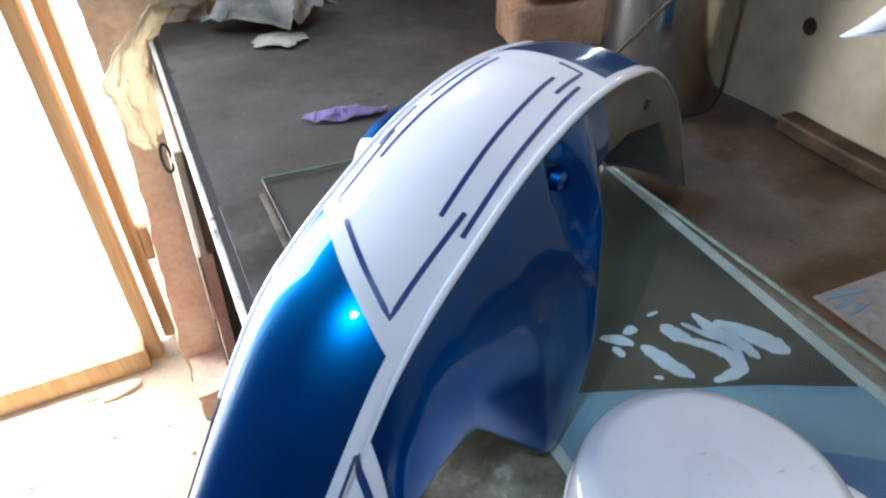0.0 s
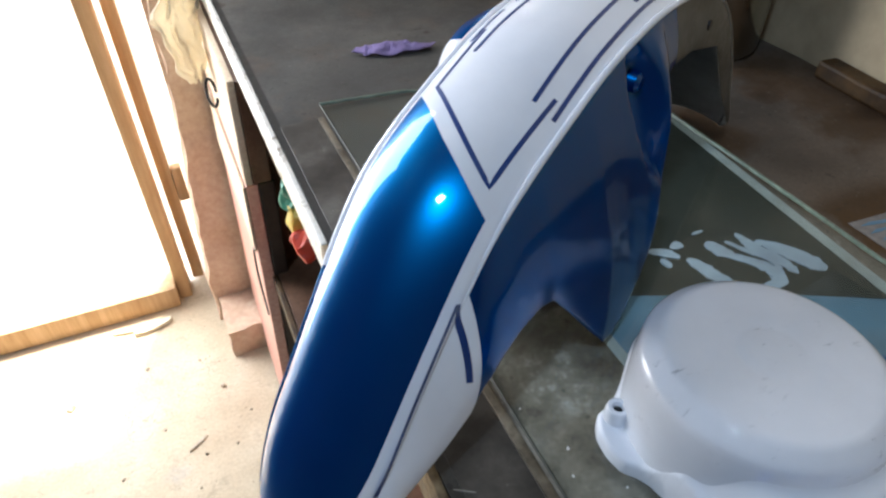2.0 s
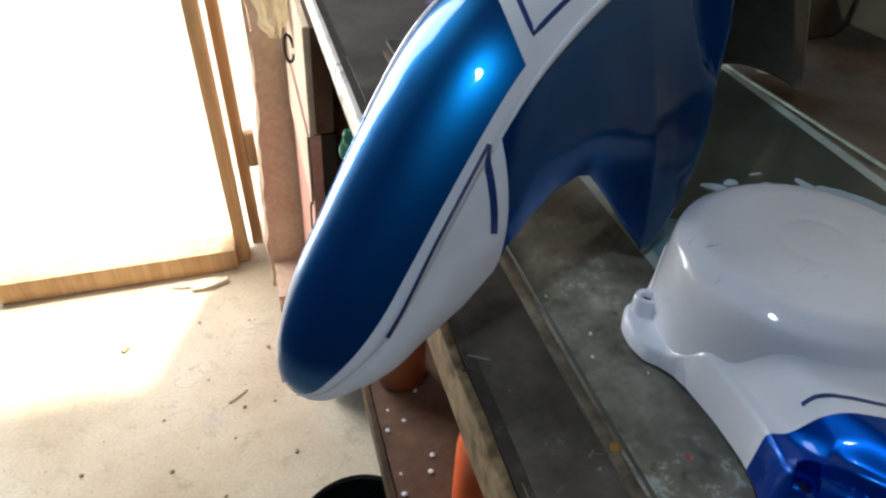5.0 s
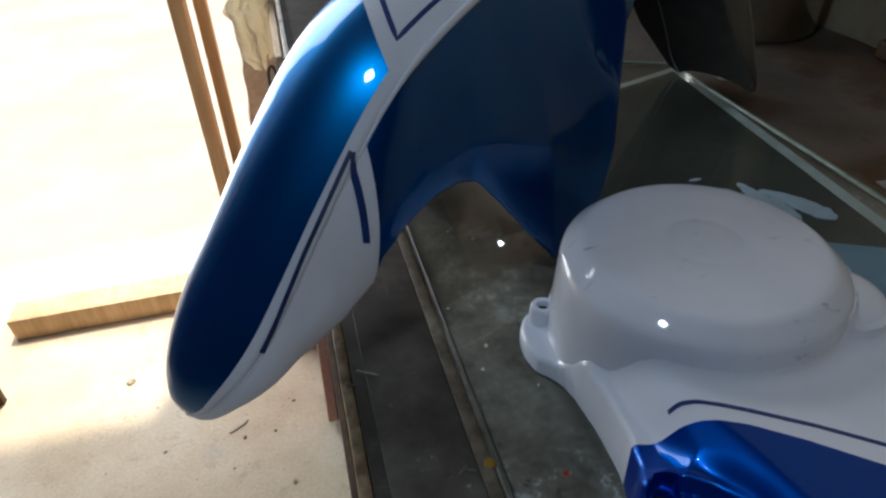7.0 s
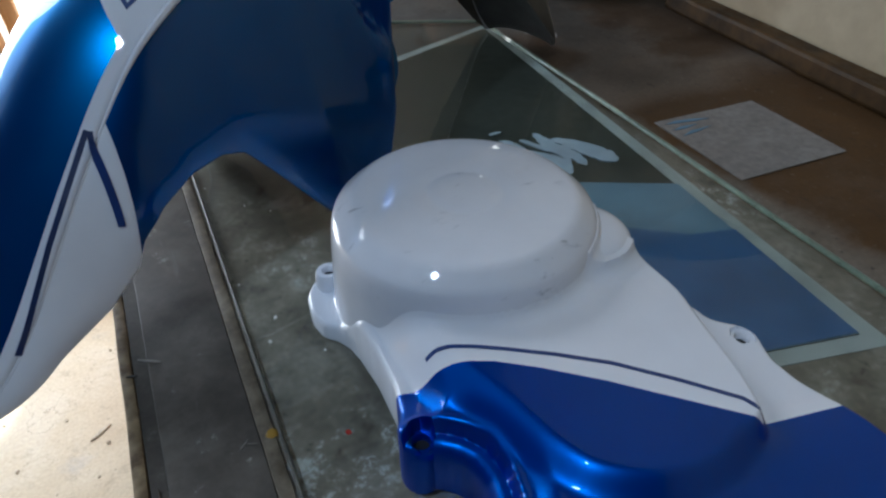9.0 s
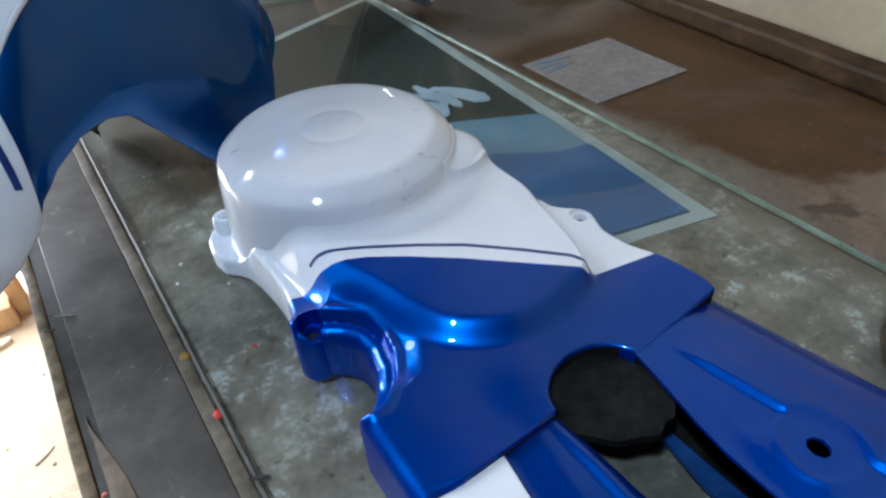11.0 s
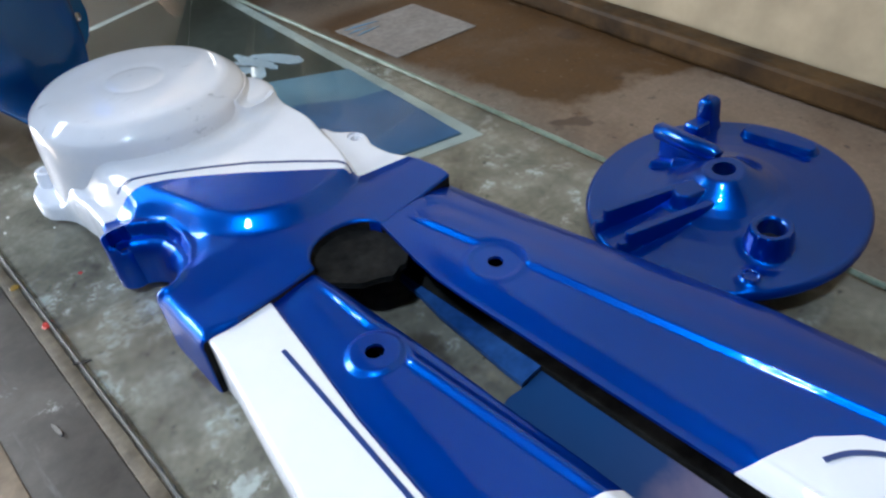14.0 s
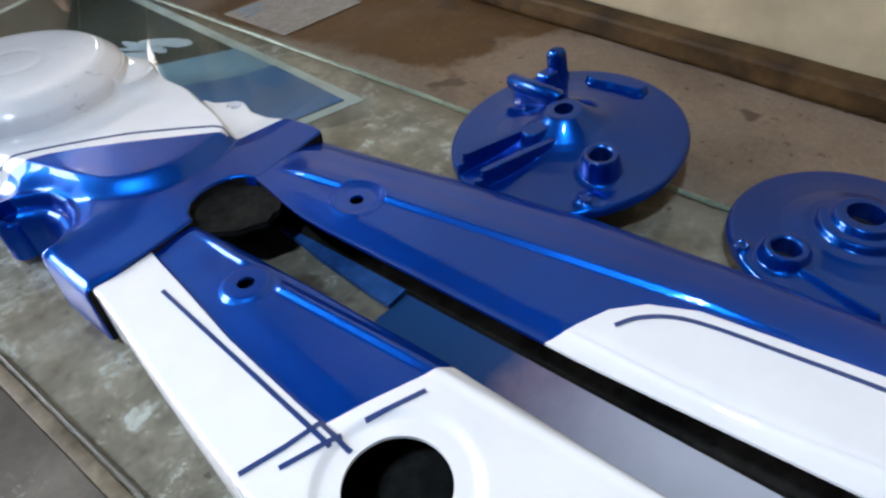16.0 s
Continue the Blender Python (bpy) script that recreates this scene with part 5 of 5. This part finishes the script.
hat = [(0.0, 0.0182), (0.0098, 0.0182), (0.0110, 0.0177), (0.0122, 0.0168), (0.0150, 0.0146), (0.0185, 0.0119), (0.0225, 0.0092), (0.0270, 0.0069), (0.0330, 0.0048), (0.0420, 0.0028), (0.0540, 0.0012), (0.0680, 0.0003), (0.0712, 0.0)]
p1, m1 = brake_plate("glossy blue front brake plate with cast bosses", (0.3463, -0.3621, 0.828), (-0.1508, 0.077, 1.0), hat,
                     [(-0.0258, -0.0365, 0.0102, 0.0154, 0.0062), (-0.0482, -0.0387, 0.0036, 0.0026, 0.0014)],
                     [((-0.0500, 0.0378), (-0.0150, 0.0168), 0.0021, 0.0112, 0.0013), ((-0.0585, 0.0188), (-0.0200, -0.0030), 0.0021, 0.0112, 0.0013), ((-0.0545, 0.0400), (-0.0470, 0.0365), 0.0022, 0.0062, 0.0020),
                      ((-0.0625, 0.0210), (-0.0560, 0.0175), 0.0022, 0.0062, 0.0020), ((-0.0200, 0.0100), (-0.0120, 0.0060), 0.0050, 0.0145, 0.0050), ((0.0560, 0.0101), (0.0543, -0.0222), 0.0036, 0.0052, 0.0026),
                      ((0.0031, 0.0414), (0.0060, 0.0300), 0.0012, 0.0070, 0.0030), ((0.0060, 0.0300), (0.0088, 0.0188), 0.0012, 0.0098, 0.0030)],
                     [(0.0, 0.0, 0.0058), (-0.0258, -0.0365, 0.0062)])
on_plate(m1, p1, "rod", bm_tube([(0.0172, 0.0475, 0.0165), (0.0169, 0.0463, 0.0170), (0.0103, 0.0100, 0.0172), (0.0098, 0.0085, 0.0165)], [0.0040, 0.0050, 0.0050, 0.0038], 16), "short cast rod")
on_plate(m1, p1, "rod_web", bm_pan(rounded([(0.0138, 0.0455), (0.0198, 0.0445), (0.0135, 0.0120), (0.0075, 0.0130)], 0.002, 2), [(-0.0015, 0.0), (0.0, 0.004), (0.0003, 0.016)]), "")
on_plate(m1, p1, "post", bm_pan(rounded([(0.0470, 0.0315), (0.0590, 0.0290), (0.0600, 0.0400), (0.0490, 0.0425)], 0.0042, 4), [(-0.0015, -0.001), (0.0, 0.005), (0.0003, 0.0165), (0.0010, 0.0190), (0.0026, 0.0206), (0.0042, 0.0210)]), "upright cast lever post")
on_plate(m1, p1, "post_ear", bm_pan(rounded([(0.0360, 0.0330), (0.0480, 0.0300), (0.0490, 0.0400), (0.0380, 0.0440)], 0.003, 3), [(-0.001, 0.0), (0.0, 0.004), (0.0004, 0.0090), (0.0014, 0.0100)]), "low cast ear beside the post")
steps = [(0.0, 0.0168), (0.0125, 0.0168), (0.0140, 0.0161), (0.0148, 0.0130), (0.0182, 0.0121), (0.0196, 0.0112), (0.0204, 0.0082), (0.0255, 0.0071), (0.0280, 0.0060), (0.0350, 0.0034), (0.0460, 0.0014), (0.0565, 0.0003), (0.0592, 0.0)]
p2, m2 = brake_plate("glossy blue rear brake plate with stepped hub", (0.3503, -0.5235, 0.8196), (-0.0414, 0.0233, 1.0), steps,
                     [(-0.0325, 0.0247, 0.0108, 0.0092, 0.0070), (-0.0352, 0.0440, 0.0030, 0.0026, 0.0013)],
                     [((-0.0389, 0.0145), (-0.0505, -0.0188), 0.0008, 0.0052, 0.0026)],
                     [(0.0, 0.0, 0.0086), (-0.0325, 0.0247, 0.0068)], 0.0592)

# ---------- things at the far end of the bench ----------
def clay_brick(lo, hi, turn, seed, label):
    bm = bm_box(lo, hi)
    bmesh.ops.subdivide_edges(bm, edges=bm.edges[:], cuts=10, use_grid_fill=True)
    for v in bm.verts:
        c = (Vector(lo) + Vector(hi)) / 2
        d = v.co - c
        h = (Vector(hi) - Vector(lo)) / 2
        k = max(abs(d.x) / h.x, 0) ** 8 + max(abs(d.y) / h.y, 0) ** 8 + max(abs(d.z) / h.z, 0) ** 8
        if k > 1:
            v.co = c + d * k ** -0.125
    jitter(bm, 0.0025, 40, seed)
    c = Vector(((lo[0] + hi[0]) / 2, (lo[1] + hi[1]) / 2, 0))
    bm.transform(Matrix.Translation(c) @ pose(0, 0, 0, 0, 0, turn) @ Matrix.Translation(-c))
    return tagged(part("brick", bm, BRICK), label, "brick", "stack of bricks")


clay_brick((0.463, 0.553, BZ), (0.693, 0.663, BZ + 0.072), -16, 1.0, "rough fired clay brick under another on the bench")
clay_brick((0.466, 0.545, BZ + 0.0725), (0.696, 0.658, BZ + 0.147), -12, 2.0, "rough fired clay brick lying on another")

can = thing("steel_can", "dull steel milk can with a wire handle", "can", (0.56, 0.43, BZ))
part("body", bm_lathe([(0.0, BZ), (0.068, BZ), (0.072, BZ + 0.006), (0.072, BZ + 0.26), (0.070, BZ + 0.27), (0.074, BZ + 0.276), (0.074, BZ + 0.282), (0.069, BZ + 0.284), (0.066, BZ + 0.27), (0.066, BZ + 0.02), (0, BZ + 0.018)], (0.540, 0.390, 0), 64), STEEL, can)
part("ear", bm_tube([(0.498, 0.333, BZ + 0.15), (0.488, 0.322, BZ + 0.15)], 0.008, 14), STEEL, can, "riveted handle ear")
part("handle", bm_tube([(0.489, 0.323, BZ + 0.151), (0.474, 0.336, BZ + 0.126), (0.459, 0.350, BZ + 0.098), (0.446, 0.362, BZ + 0.076)], 0.0018, 8), STEEL, can, "bent wire handle")


def ridged(p, seed):
    """Sharp-backed folds at three sizes, 0 to about 1."""
    total, amp = 0.0, 0.55
    for k in range(3):
        total += amp * (1 - 2 * abs(noise.noise(p + Vector((seed, -seed, k * 7.3)))))
        p = p * 2.1
        amp *= 0.5
    return max(total, 0.0)


def heap(name, centre, rx, ry, height, material, label, category, seed, turn=0.0, scale=11.0, base=None):
    """A cloth dropped in a heap: an uneven disc with sharp folds, its rim lying on the bench."""
    base = BZ + 0.001 if base is None else base
    bm = bmesh.new()
    rings, seg = 30, 96
    mid = bm.verts.new((0, 0, 0))
    loops = []
    for i in range(1, rings + 1):
        r = i / rings
        loop = []
        for j in range(seg):
            a = 2 * math.pi * j / seg
            edge = 0.72 + 0.34 * noise.noise(Vector((math.cos(a) * 1.3 + seed, math.sin(a) * 1.3, seed))) + 0.16 * noise.noise(Vector((math.cos(a) * 4, math.sin(a) * 4 + seed, 2)))
            loop.append(bm.verts.new((math.cos(a) * r * edge * rx, math.sin(a) * r * edge * ry, 0)))
        loops.append(loop)
    for j in range(seg):
        bm.faces.new((mid, loops[0][j], loops[0][(j + 1) % seg]))
    for la, lb in zip(loops, loops[1:]):
        for j in range(seg):
            bm.faces.new((la[j], lb[j], lb[(j + 1) % seg], la[(j + 1) % seg]))
    for v in bm.verts:
        r2 = (v.co.x / rx) ** 2 + (v.co.y / ry) ** 2
        f = ridged(v.co * scale, seed)
        push = noise.noise_vector(v.co * scale * 1.4 + Vector((seed, 3, 1))) * height * 0.55
        v.co.x += push.x
        v.co.y += push.y
        v.co.z = height * (0.22 + 0.9 * f) * max(1 - r2 * 0.85, 0.08)
    bm.transform(Matrix.Translation((centre[0], centre[1], base)) @ pose(0, 0, 0, 0, 0, turn))
    ob = part(name, bm, material)
    m = ob.modifiers.new("cloth", "SOLIDIFY")
    m.thickness, m.offset = 0.0010, 1.0
    return tagged(ob, label, category)


def hanging_rag():
    """A bunched rag slung over the bench edge: gathered on the top, two pouches hanging in front."""
    bm = bmesh.new()
    rows, cols = 70, 56
    spine = catmull([(0.110, 0.995, 0.816), (0.070, 0.965, 0.826), (0.030, 0.935, 0.828), (-0.008, 0.905, 0.812), (-0.034, 0.885, 0.780), (-0.040, 0.865, 0.750), (-0.036, 0.840, 0.710), (-0.034, 0.825, 0.680)], 10, False)
    width = [(0.0, 0.022), (0.2, 0.030), (0.36, 0.040), (0.50, 0.060), (0.66, 0.062), (0.70, 0.040), (0.76, 0.038), (0.88, 0.040), (0.96, 0.028), (1.0, 0.016)]
    grid = []
    for i in range(rows):
        t = i / (rows - 1)
        k = t * (len(spine) - 1)
        p = spine[int(k)].lerp(spine[min(int(k) + 1, len(spine) - 1)], k - int(k))
        w = lerp_list(width, t)
        row = []
        for j in range(cols):
            v = j / (cols - 1) * 2 - 1
            fold = ridged(Vector((v * 1.3 + 0.5 * math.sin(4 * t), t * 1.9, 0.4)), 4.0)
            ragged = 1 + 0.35 * noise.noise(Vector((t * 5, v * 0.5, 9)))
            q = p + Vector((0.62 * v * w * ragged, 0.55 * v * w * ragged, 0))
            out = 0.022 * fold * (0.4 + 0.6 * smoothstep(0.1, 0.5, t)) + 0.012 * (1 - v * v)
            q += Vector((-0.35 * out * smoothstep(0.2, 0.5, t), -0.9 * out * smoothstep(0.2, 0.5, t), out * (1 - smoothstep(0.25, 0.55, t))))
            q += noise.noise_vector(q * 38) * 0.008 + noise.noise_vector(q * 110) * 0.0022
            q.z += 0.012 * noise.noise(Vector((v * 3, t * 3, 5)))
            if q.x > -0.006:
                q.z = max(q.z, BZ + 0.0025)
            row.append(bm.verts.new(q))
        grid.append(row)
    for ra, rb in zip(grid, grid[1:]):
        for j in range(cols - 1):
            bm.faces.new((ra[j], ra[j + 1], rb[j + 1], rb[j]))
    ob = part("rag", bm, RAG)
    m = ob.modifiers.new("cloth", "SOLIDIFY")
    m.thickness, m.offset = 0.0012, 0.0
    return tagged(ob, "dirty beige rag hanging bunched over the bench edge", "rag")


hanging_rag()
heap("rag", (0.205, 0.905), 0.150, 0.110, 0.066, RAG2, "crumpled dirty grey rag heaped on the bench", "rag", 3.1, 20, 13)
heap("rag", (0.180, 0.800), 0.058, 0.050, 0.007, RAG2, "flat corner of a pale cloth on the bench", "rag", 0.4, -20, 16)
heap("cloth_scrap", (0.178, 0.514), 0.066, 0.018, 0.011, VIOLET, "small crumpled violet cloth scrap on the bench", "cloth scrap", 5.0, -12, 34)

sheet_paper = part("paper_sheet", bm_prism([(0.3935, -0.0485), (0.491, -0.054), (0.494, 0.037), (0.3965, 0.043)], BZ + 0.0003, BZ + 0.0009), PAPER, smooth=False)
tagged(sheet_paper, "dusty flat paper sheet with a faded blue print", "paper")
for poly in ([(0.402, 0.036), (0.412, 0.0375), (0.428, 0.034), (0.440, 0.029), (0.428, 0.0305), (0.412, 0.0335)], [(0.400, 0.026), (0.410, 0.0285), (0.424, 0.026), (0.412, 0.0245)], [(0.401, 0.016), (0.412, 0.020), (0.432, 0.019), (0.416, 0.0165)]):
    part("print", bm_prism(poly, BZ + 0.0009, BZ + 0.0012), PR_LIGHT, sheet_paper, "faded pale blue print", smooth=False)

strip_paper = part("paper_strip", bm_prism([(0.409, 0.252), (0.432, 0.230), (0.438, 0.238), (0.415, 0.268)], BZ + 0.0003, BZ + 0.0011), PAPER, smooth=False)
tagged(strip_paper, "small dusty grey paper strip on the bench", "paper strip")

# a folded white paper sticking out from the wall
leaf = thing("folded_paper", "folded white paper stuck on the wall", "paper", (0.55, 0.05, 0.98))
WPAPER = mat_plain("white_paper", (0.72, 0.72, 0.72), 0.8, vary=0.08)
for i, (dz, bend) in enumerate(((0.0, 0.010), (0.006, 0.016), (0.014, 0.020))):
    bm = bmesh.new()
    grid = []
    for u in range(9):
        row = []
        for v in range(2):
            f = u / 8
            row.append(bm.verts.new((0.405 + 0.165 * f + 0.006 * i, 0.100 + 0.020 * f - v * (0.004 + 0.09 * f), 0.982 + dz * f - 0.012 * f * v + bend * math.sin(f * 2.4))))
        grid.append(row)
    for ra, rb in zip(grid, grid[1:]):
        bm.faces.new((ra[0], ra[1], rb[1], rb[0]))
    ob = part("leaf", bm, WPAPER, leaf)
    m = ob.modifiers.new("paper", "SOLIDIFY")
    m.thickness = 0.0004

# ---------- floor and shelf clutter ----------
bucket = thing("bucket", "black plastic bucket on the floor below the bench", "bucket", (-0.02, 0.15, 0.0))
part("body", bm_lathe([(0.0, 0.002), (0.055, 0.002), (0.060, 0.004), (0.078, 0.30), (0.081, 0.305), (0.079, 0.31), (0.075, 0.306), (0.060, 0.02), (0.0, 0.018)], (-0.045, 0.145, 0), 48), BLACK, bucket)
ORANGE = mat_plain("orange_plastic", (0.80, 0.13, 0.03), 0.35, coat=0.2)
bottle = thing("orange_bottle", "orange plastic bottle standing on the shelf", "bottle", (0.082, 0.085, 0.425))
part("body", bm_lathe([(0.0, 0.426), (0.030, 0.426), (0.033, 0.430), (0.031, 0.52), (0.022, 0.58), (0.014, 0.615), (0.012, 0.63), (0.0, 0.632)], (0.082, 0.085, 0), 32), ORANGE, bottle)
AMBER = mat_plain("brown_jar_plastic", (0.30, 0.12, 0.05), 0.35, coat=0.2)
jar = thing("brown_jar", "brown plastic jar standing on the shelf", "jar", (0.04, 0.27, 0.425))
part("body", bm_lathe([(0.0, 0.426), (0.028, 0.426), (0.031, 0.430), (0.031, 0.50), (0.026, 0.515), (0.0, 0.517)], (0.038, 0.275, 0), 32), AMBER, jar)
PACK = [mat_plain("yellow_wrapper", (0.62, 0.44, 0.08), 0.4), mat_plain("red_wrapper", (0.60, 0.06, 0.03), 0.4), mat_plain("green_wrapper", (0.07, 0.28, 0.18), 0.4)]
for i, (m, x, y, z, label) in enumerate(((PACK[0], 0.038, 0.530, 0.575, "crumpled yellow wrapper stuffed under the bench top"), (PACK[1], 0.034, 0.505, 0.552, "crumpled red wrapper stuffed under the bench top"), (PACK[2], 0.036, 0.548, 0.605, "crumpled green wrapper stuffed under the bench top"))):
    bm = bmesh.new()
    bmesh.ops.create_icosphere(bm, subdivisions=3, radius=0.024)
    bm.transform(Matrix.Translation((x, y, z)) @ Matrix.Diagonal((0.8, 1.0, 1.1, 1)))
    jitter(bm, 0.010, 60, i * 3.0)
    tagged(part("wrapper", bm, m, smooth=False), label, "wrapper")

trestle = thing("low_trestle", "low dark wooden trestle standing on the floor", "trestle", (-0.80, 0.87, 0))
part("leg", bm_box((-0.730, 0.860, 0.0), (-0.712, 0.878, 0.1075), 0.002), WOOD_TRIM, trestle)
part("leg", bm_box((-1.030, 0.860, 0.0), (-1.010, 0.880, 0.1075), 0.002), WOOD_TRIM, trestle)
part("bar", bm_box((-1.035, 0.856, 0.108), (-0.708, 0.884, 0.122), 0.003), WOOD_TRIM, trestle)

# ---------- small litter ----------
GRIT = mat_two("grey_brown_grit", (0.30, 0.23, 0.15), (0.56, 0.48, 0.37), 60, 0.9, 0.4, 0.001)
PALECHIP = mat_two("pale_wood_chip", (0.62, 0.52, 0.36), (0.78, 0.70, 0.54), 60, 0.8, 0.4, 0.001)
SPECK = mat_plain("white_pellet", (0.74, 0.72, 0.68), 0.6)
RED = mat_plain("red_paint_drip", (0.55, 0.03, 0.02), 0.3, coat=0.3)
OCHRE = mat_plain("ochre_paint_drip", (0.30, 0.17, 0.02), 0.4, coat=0.2)


def pebble(name, at, size, material, label, category, seed, group="", flat=0.6):
    bm = bmesh.new()
    bmesh.ops.create_icosphere(bm, subdivisions=2, radius=1.0)
    jitter(bm, 0.45, 1.7, seed)
    bm.transform(Matrix.Translation((at[0], at[1], at[2] + size * flat * 0.7)) @ pose(0, 0, 0, 0, 0, seed * 50) @ Matrix.Diagonal((size * 1.2, size, size * flat, 1)))
    return tagged(part(name, bm, material), label, category, group)


random.seed(11)
for x, y, r in ((-0.455, 0.853, 0.013), (-0.153, 0.785, 0.008), (-0.21, 0.63, 0.006), (-0.364, 0.637, 0.005), (-0.343, 0.515, 0.006), (-0.12, 0.50, 0.007), (-0.28, 0.72, 0.005), (-0.25, 0.44, 0.006), (-0.17, 0.36, 0.006), (-0.42, 0.42, 0.006),
                (-0.30, 0.90, 0.006), (-0.19, 0.88, 0.005), (-0.23, 0.56, 0.004), (-0.15, 0.63, 0.005), (-0.39, 0.76, 0.004), (-0.11, 0.70, 0.005), (-0.32, 0.33, 0.006), (-0.20, 0.24, 0.005), (-0.50, 0.55, 0.007), (-0.13, 0.12, 0.006)):
    pebble("pebble", (x, y, 0.0), r * 0.6, GRIT, "small crumb of grit on the floor", "pebble", random.uniform(0, 9), "grit on the floor")


def splinter(at, turn, length, width, material, label, seed, group="wood chips on the floor"):
    bm = bm_rough_box((-length / 2, -width / 2, 0.0), (length / 2, width / 2, width * 0.5), 4, width * 0.16, 40, seed)
    for v in bm.verts:
        v.co.y *= 1 - 0.6 * abs(v.co.x / length * 2) ** 2
        v.co.z = max(v.co.z, 0.0)
    bm.transform(pose(at[0], at[1], at[2] + 0.0004, 0, 0, turn))
    return tagged(part("wood_chip", bm, material), label, "wood chip", group)


splinter((-0.275, 1.025, 0.0), 12, 0.085, 0.022, PALECHIP, "pale split wood chip by the threshold", 1.0)
splinter((-0.335, 1.035, 0.0), -8, 0.060, 0.012, PALECHIP, "thin pale wood splinter by the threshold", 2.0)
splinter((-0.222, 0.66, 0.0), 35, 0.045, 0.006, GRIT, "dark thin splinter on the floor", 3.0)
splinter((-0.135, 0.165, 0.0), 30, 0.050, 0.005, GRIT, "dark thin splinter on the floor", 4.0)
DULLCHIP = mat_two("grimy_grey_wood_chip", (0.17, 0.155, 0.135), (0.27, 0.25, 0.22), 80, 0.8, 0.4, 0.001)
SOOT = mat_plain("blackened_splinter", (0.03, 0.026, 0.022), 0.7, vary=0.3)
for at, turn, length, width, m, label, seed in (((0.0600, -0.1930, GZ), -28, 0.0085, 0.0016, SOOT, "blackened splinter lying on the glass edge", 5.0), ((0.0370, -0.2180, BZ + 0.001), 98, 0.0090, 0.0017, DULLCHIP, "dull pale wood chip on the grey strip", 6.0),
                                                ((0.0440, -0.1070, BZ + 0.001), 40, 0.0055, 0.0007, DULLCHIP, "thin greyish splinter on the grey strip", 7.0), ((0.0470, -0.1080, BZ + 0.001), -25, 0.0050, 0.0007, DULLCHIP, "thin greyish splinter on the grey strip", 8.0),
                                                ((0.0130, -0.0395, BZ + 0.001), -32, 0.0120, 0.0011, DULLCHIP, "thin greyish splinter across the bench edge", 9.0), ((0.0045, -0.0455, BZ + 0.0004), -15, 0.0050, 0.0012, SOOT, "blackened splinter on the bench edge", 10.0)):
    splinter(at, turn, length, width, m, label, seed, "splinters on the bench")
for i in range(16):
    pebble("pellet", (random.uniform(0.0, 0.05), random.uniform(0.02, 0.30), 0.4252), random.uniform(0.0014, 0.0030), SPECK, "tiny white pellet on the shelf", "pellet", random.uniform(0, 9), "pellets on the shelf")
for x, y, z, r, m, label in ((0.0578, -0.1500, BZ + 0.0020, 0.0026, RED, "small red paint drip on the glass edge"), (0.0560, -0.1073, BZ + 0.0019, 0.0025, OCHRE, "small ochre paint drip by the glass"),
                             (0.0860, -0.120, BZ + 0.0003, 0.0012, RED, "tiny red paint fleck under the glass"), (0.0065, -0.158, BZ, 0.0010, RED, "tiny red paint fleck on the bench"), (0.0070, -0.205, BZ, 0.0011, RED, "tiny red paint fleck on the bench")):
    pebble("paint_drip", (x, y, z), r, m, label, "paint drip", x * 700, "paint drips on the bench", 0.14)
for i in range(7):
    pebble("glass_crumb", (random.uniform(0.06, 0.10), random.uniform(-0.16, 0.10), GZ), random.uniform(0.0004, 0.0009), SPECK, "tiny pale crumb on the glass", "crumb", random.uniform(0, 9), "crumbs on the glass")
# ---------- bulb on the end wall ----------
GLOW = bpy.data.materials.new("lit_bulb")
GLOW.use_nodes = True
GLOW.node_tree.nodes["Principled BSDF"].inputs["Emission Color"].default_value = (0.86, 0.93, 1.0, 1)
GLOW.node_tree.nodes["Principled BSDF"].inputs["Emission Strength"].default_value = 700.0
bulb = thing("wall_bulb", "tiny lit white bulb in a black holder on the wall", "lamp", (0.50, 1.16, 1.62))
glow = part("bulb", bm_lathe([(0.0, 0.0), (0.0020, 0.0006), (0.0032, 0.003), (0.0034, 0.006), (0.003, 0.012), (0.003, 0.022), (0.0, 0.022)], (0, 0, 0), 24), GLOW, bulb)
glow.matrix_world = pose(0.50, 1.118, 1.62, -90)
hold = part("holder", bm_lathe([(0.0, 0.0), (0.016, 0.0), (0.017, 0.02), (0.024, 0.026), (0.024, 0.034), (0.0, 0.034)], (0, 0, 0), 24), BLACK, bulb)
hold.matrix_world = pose(0.50, 1.14, 1.62, -90)
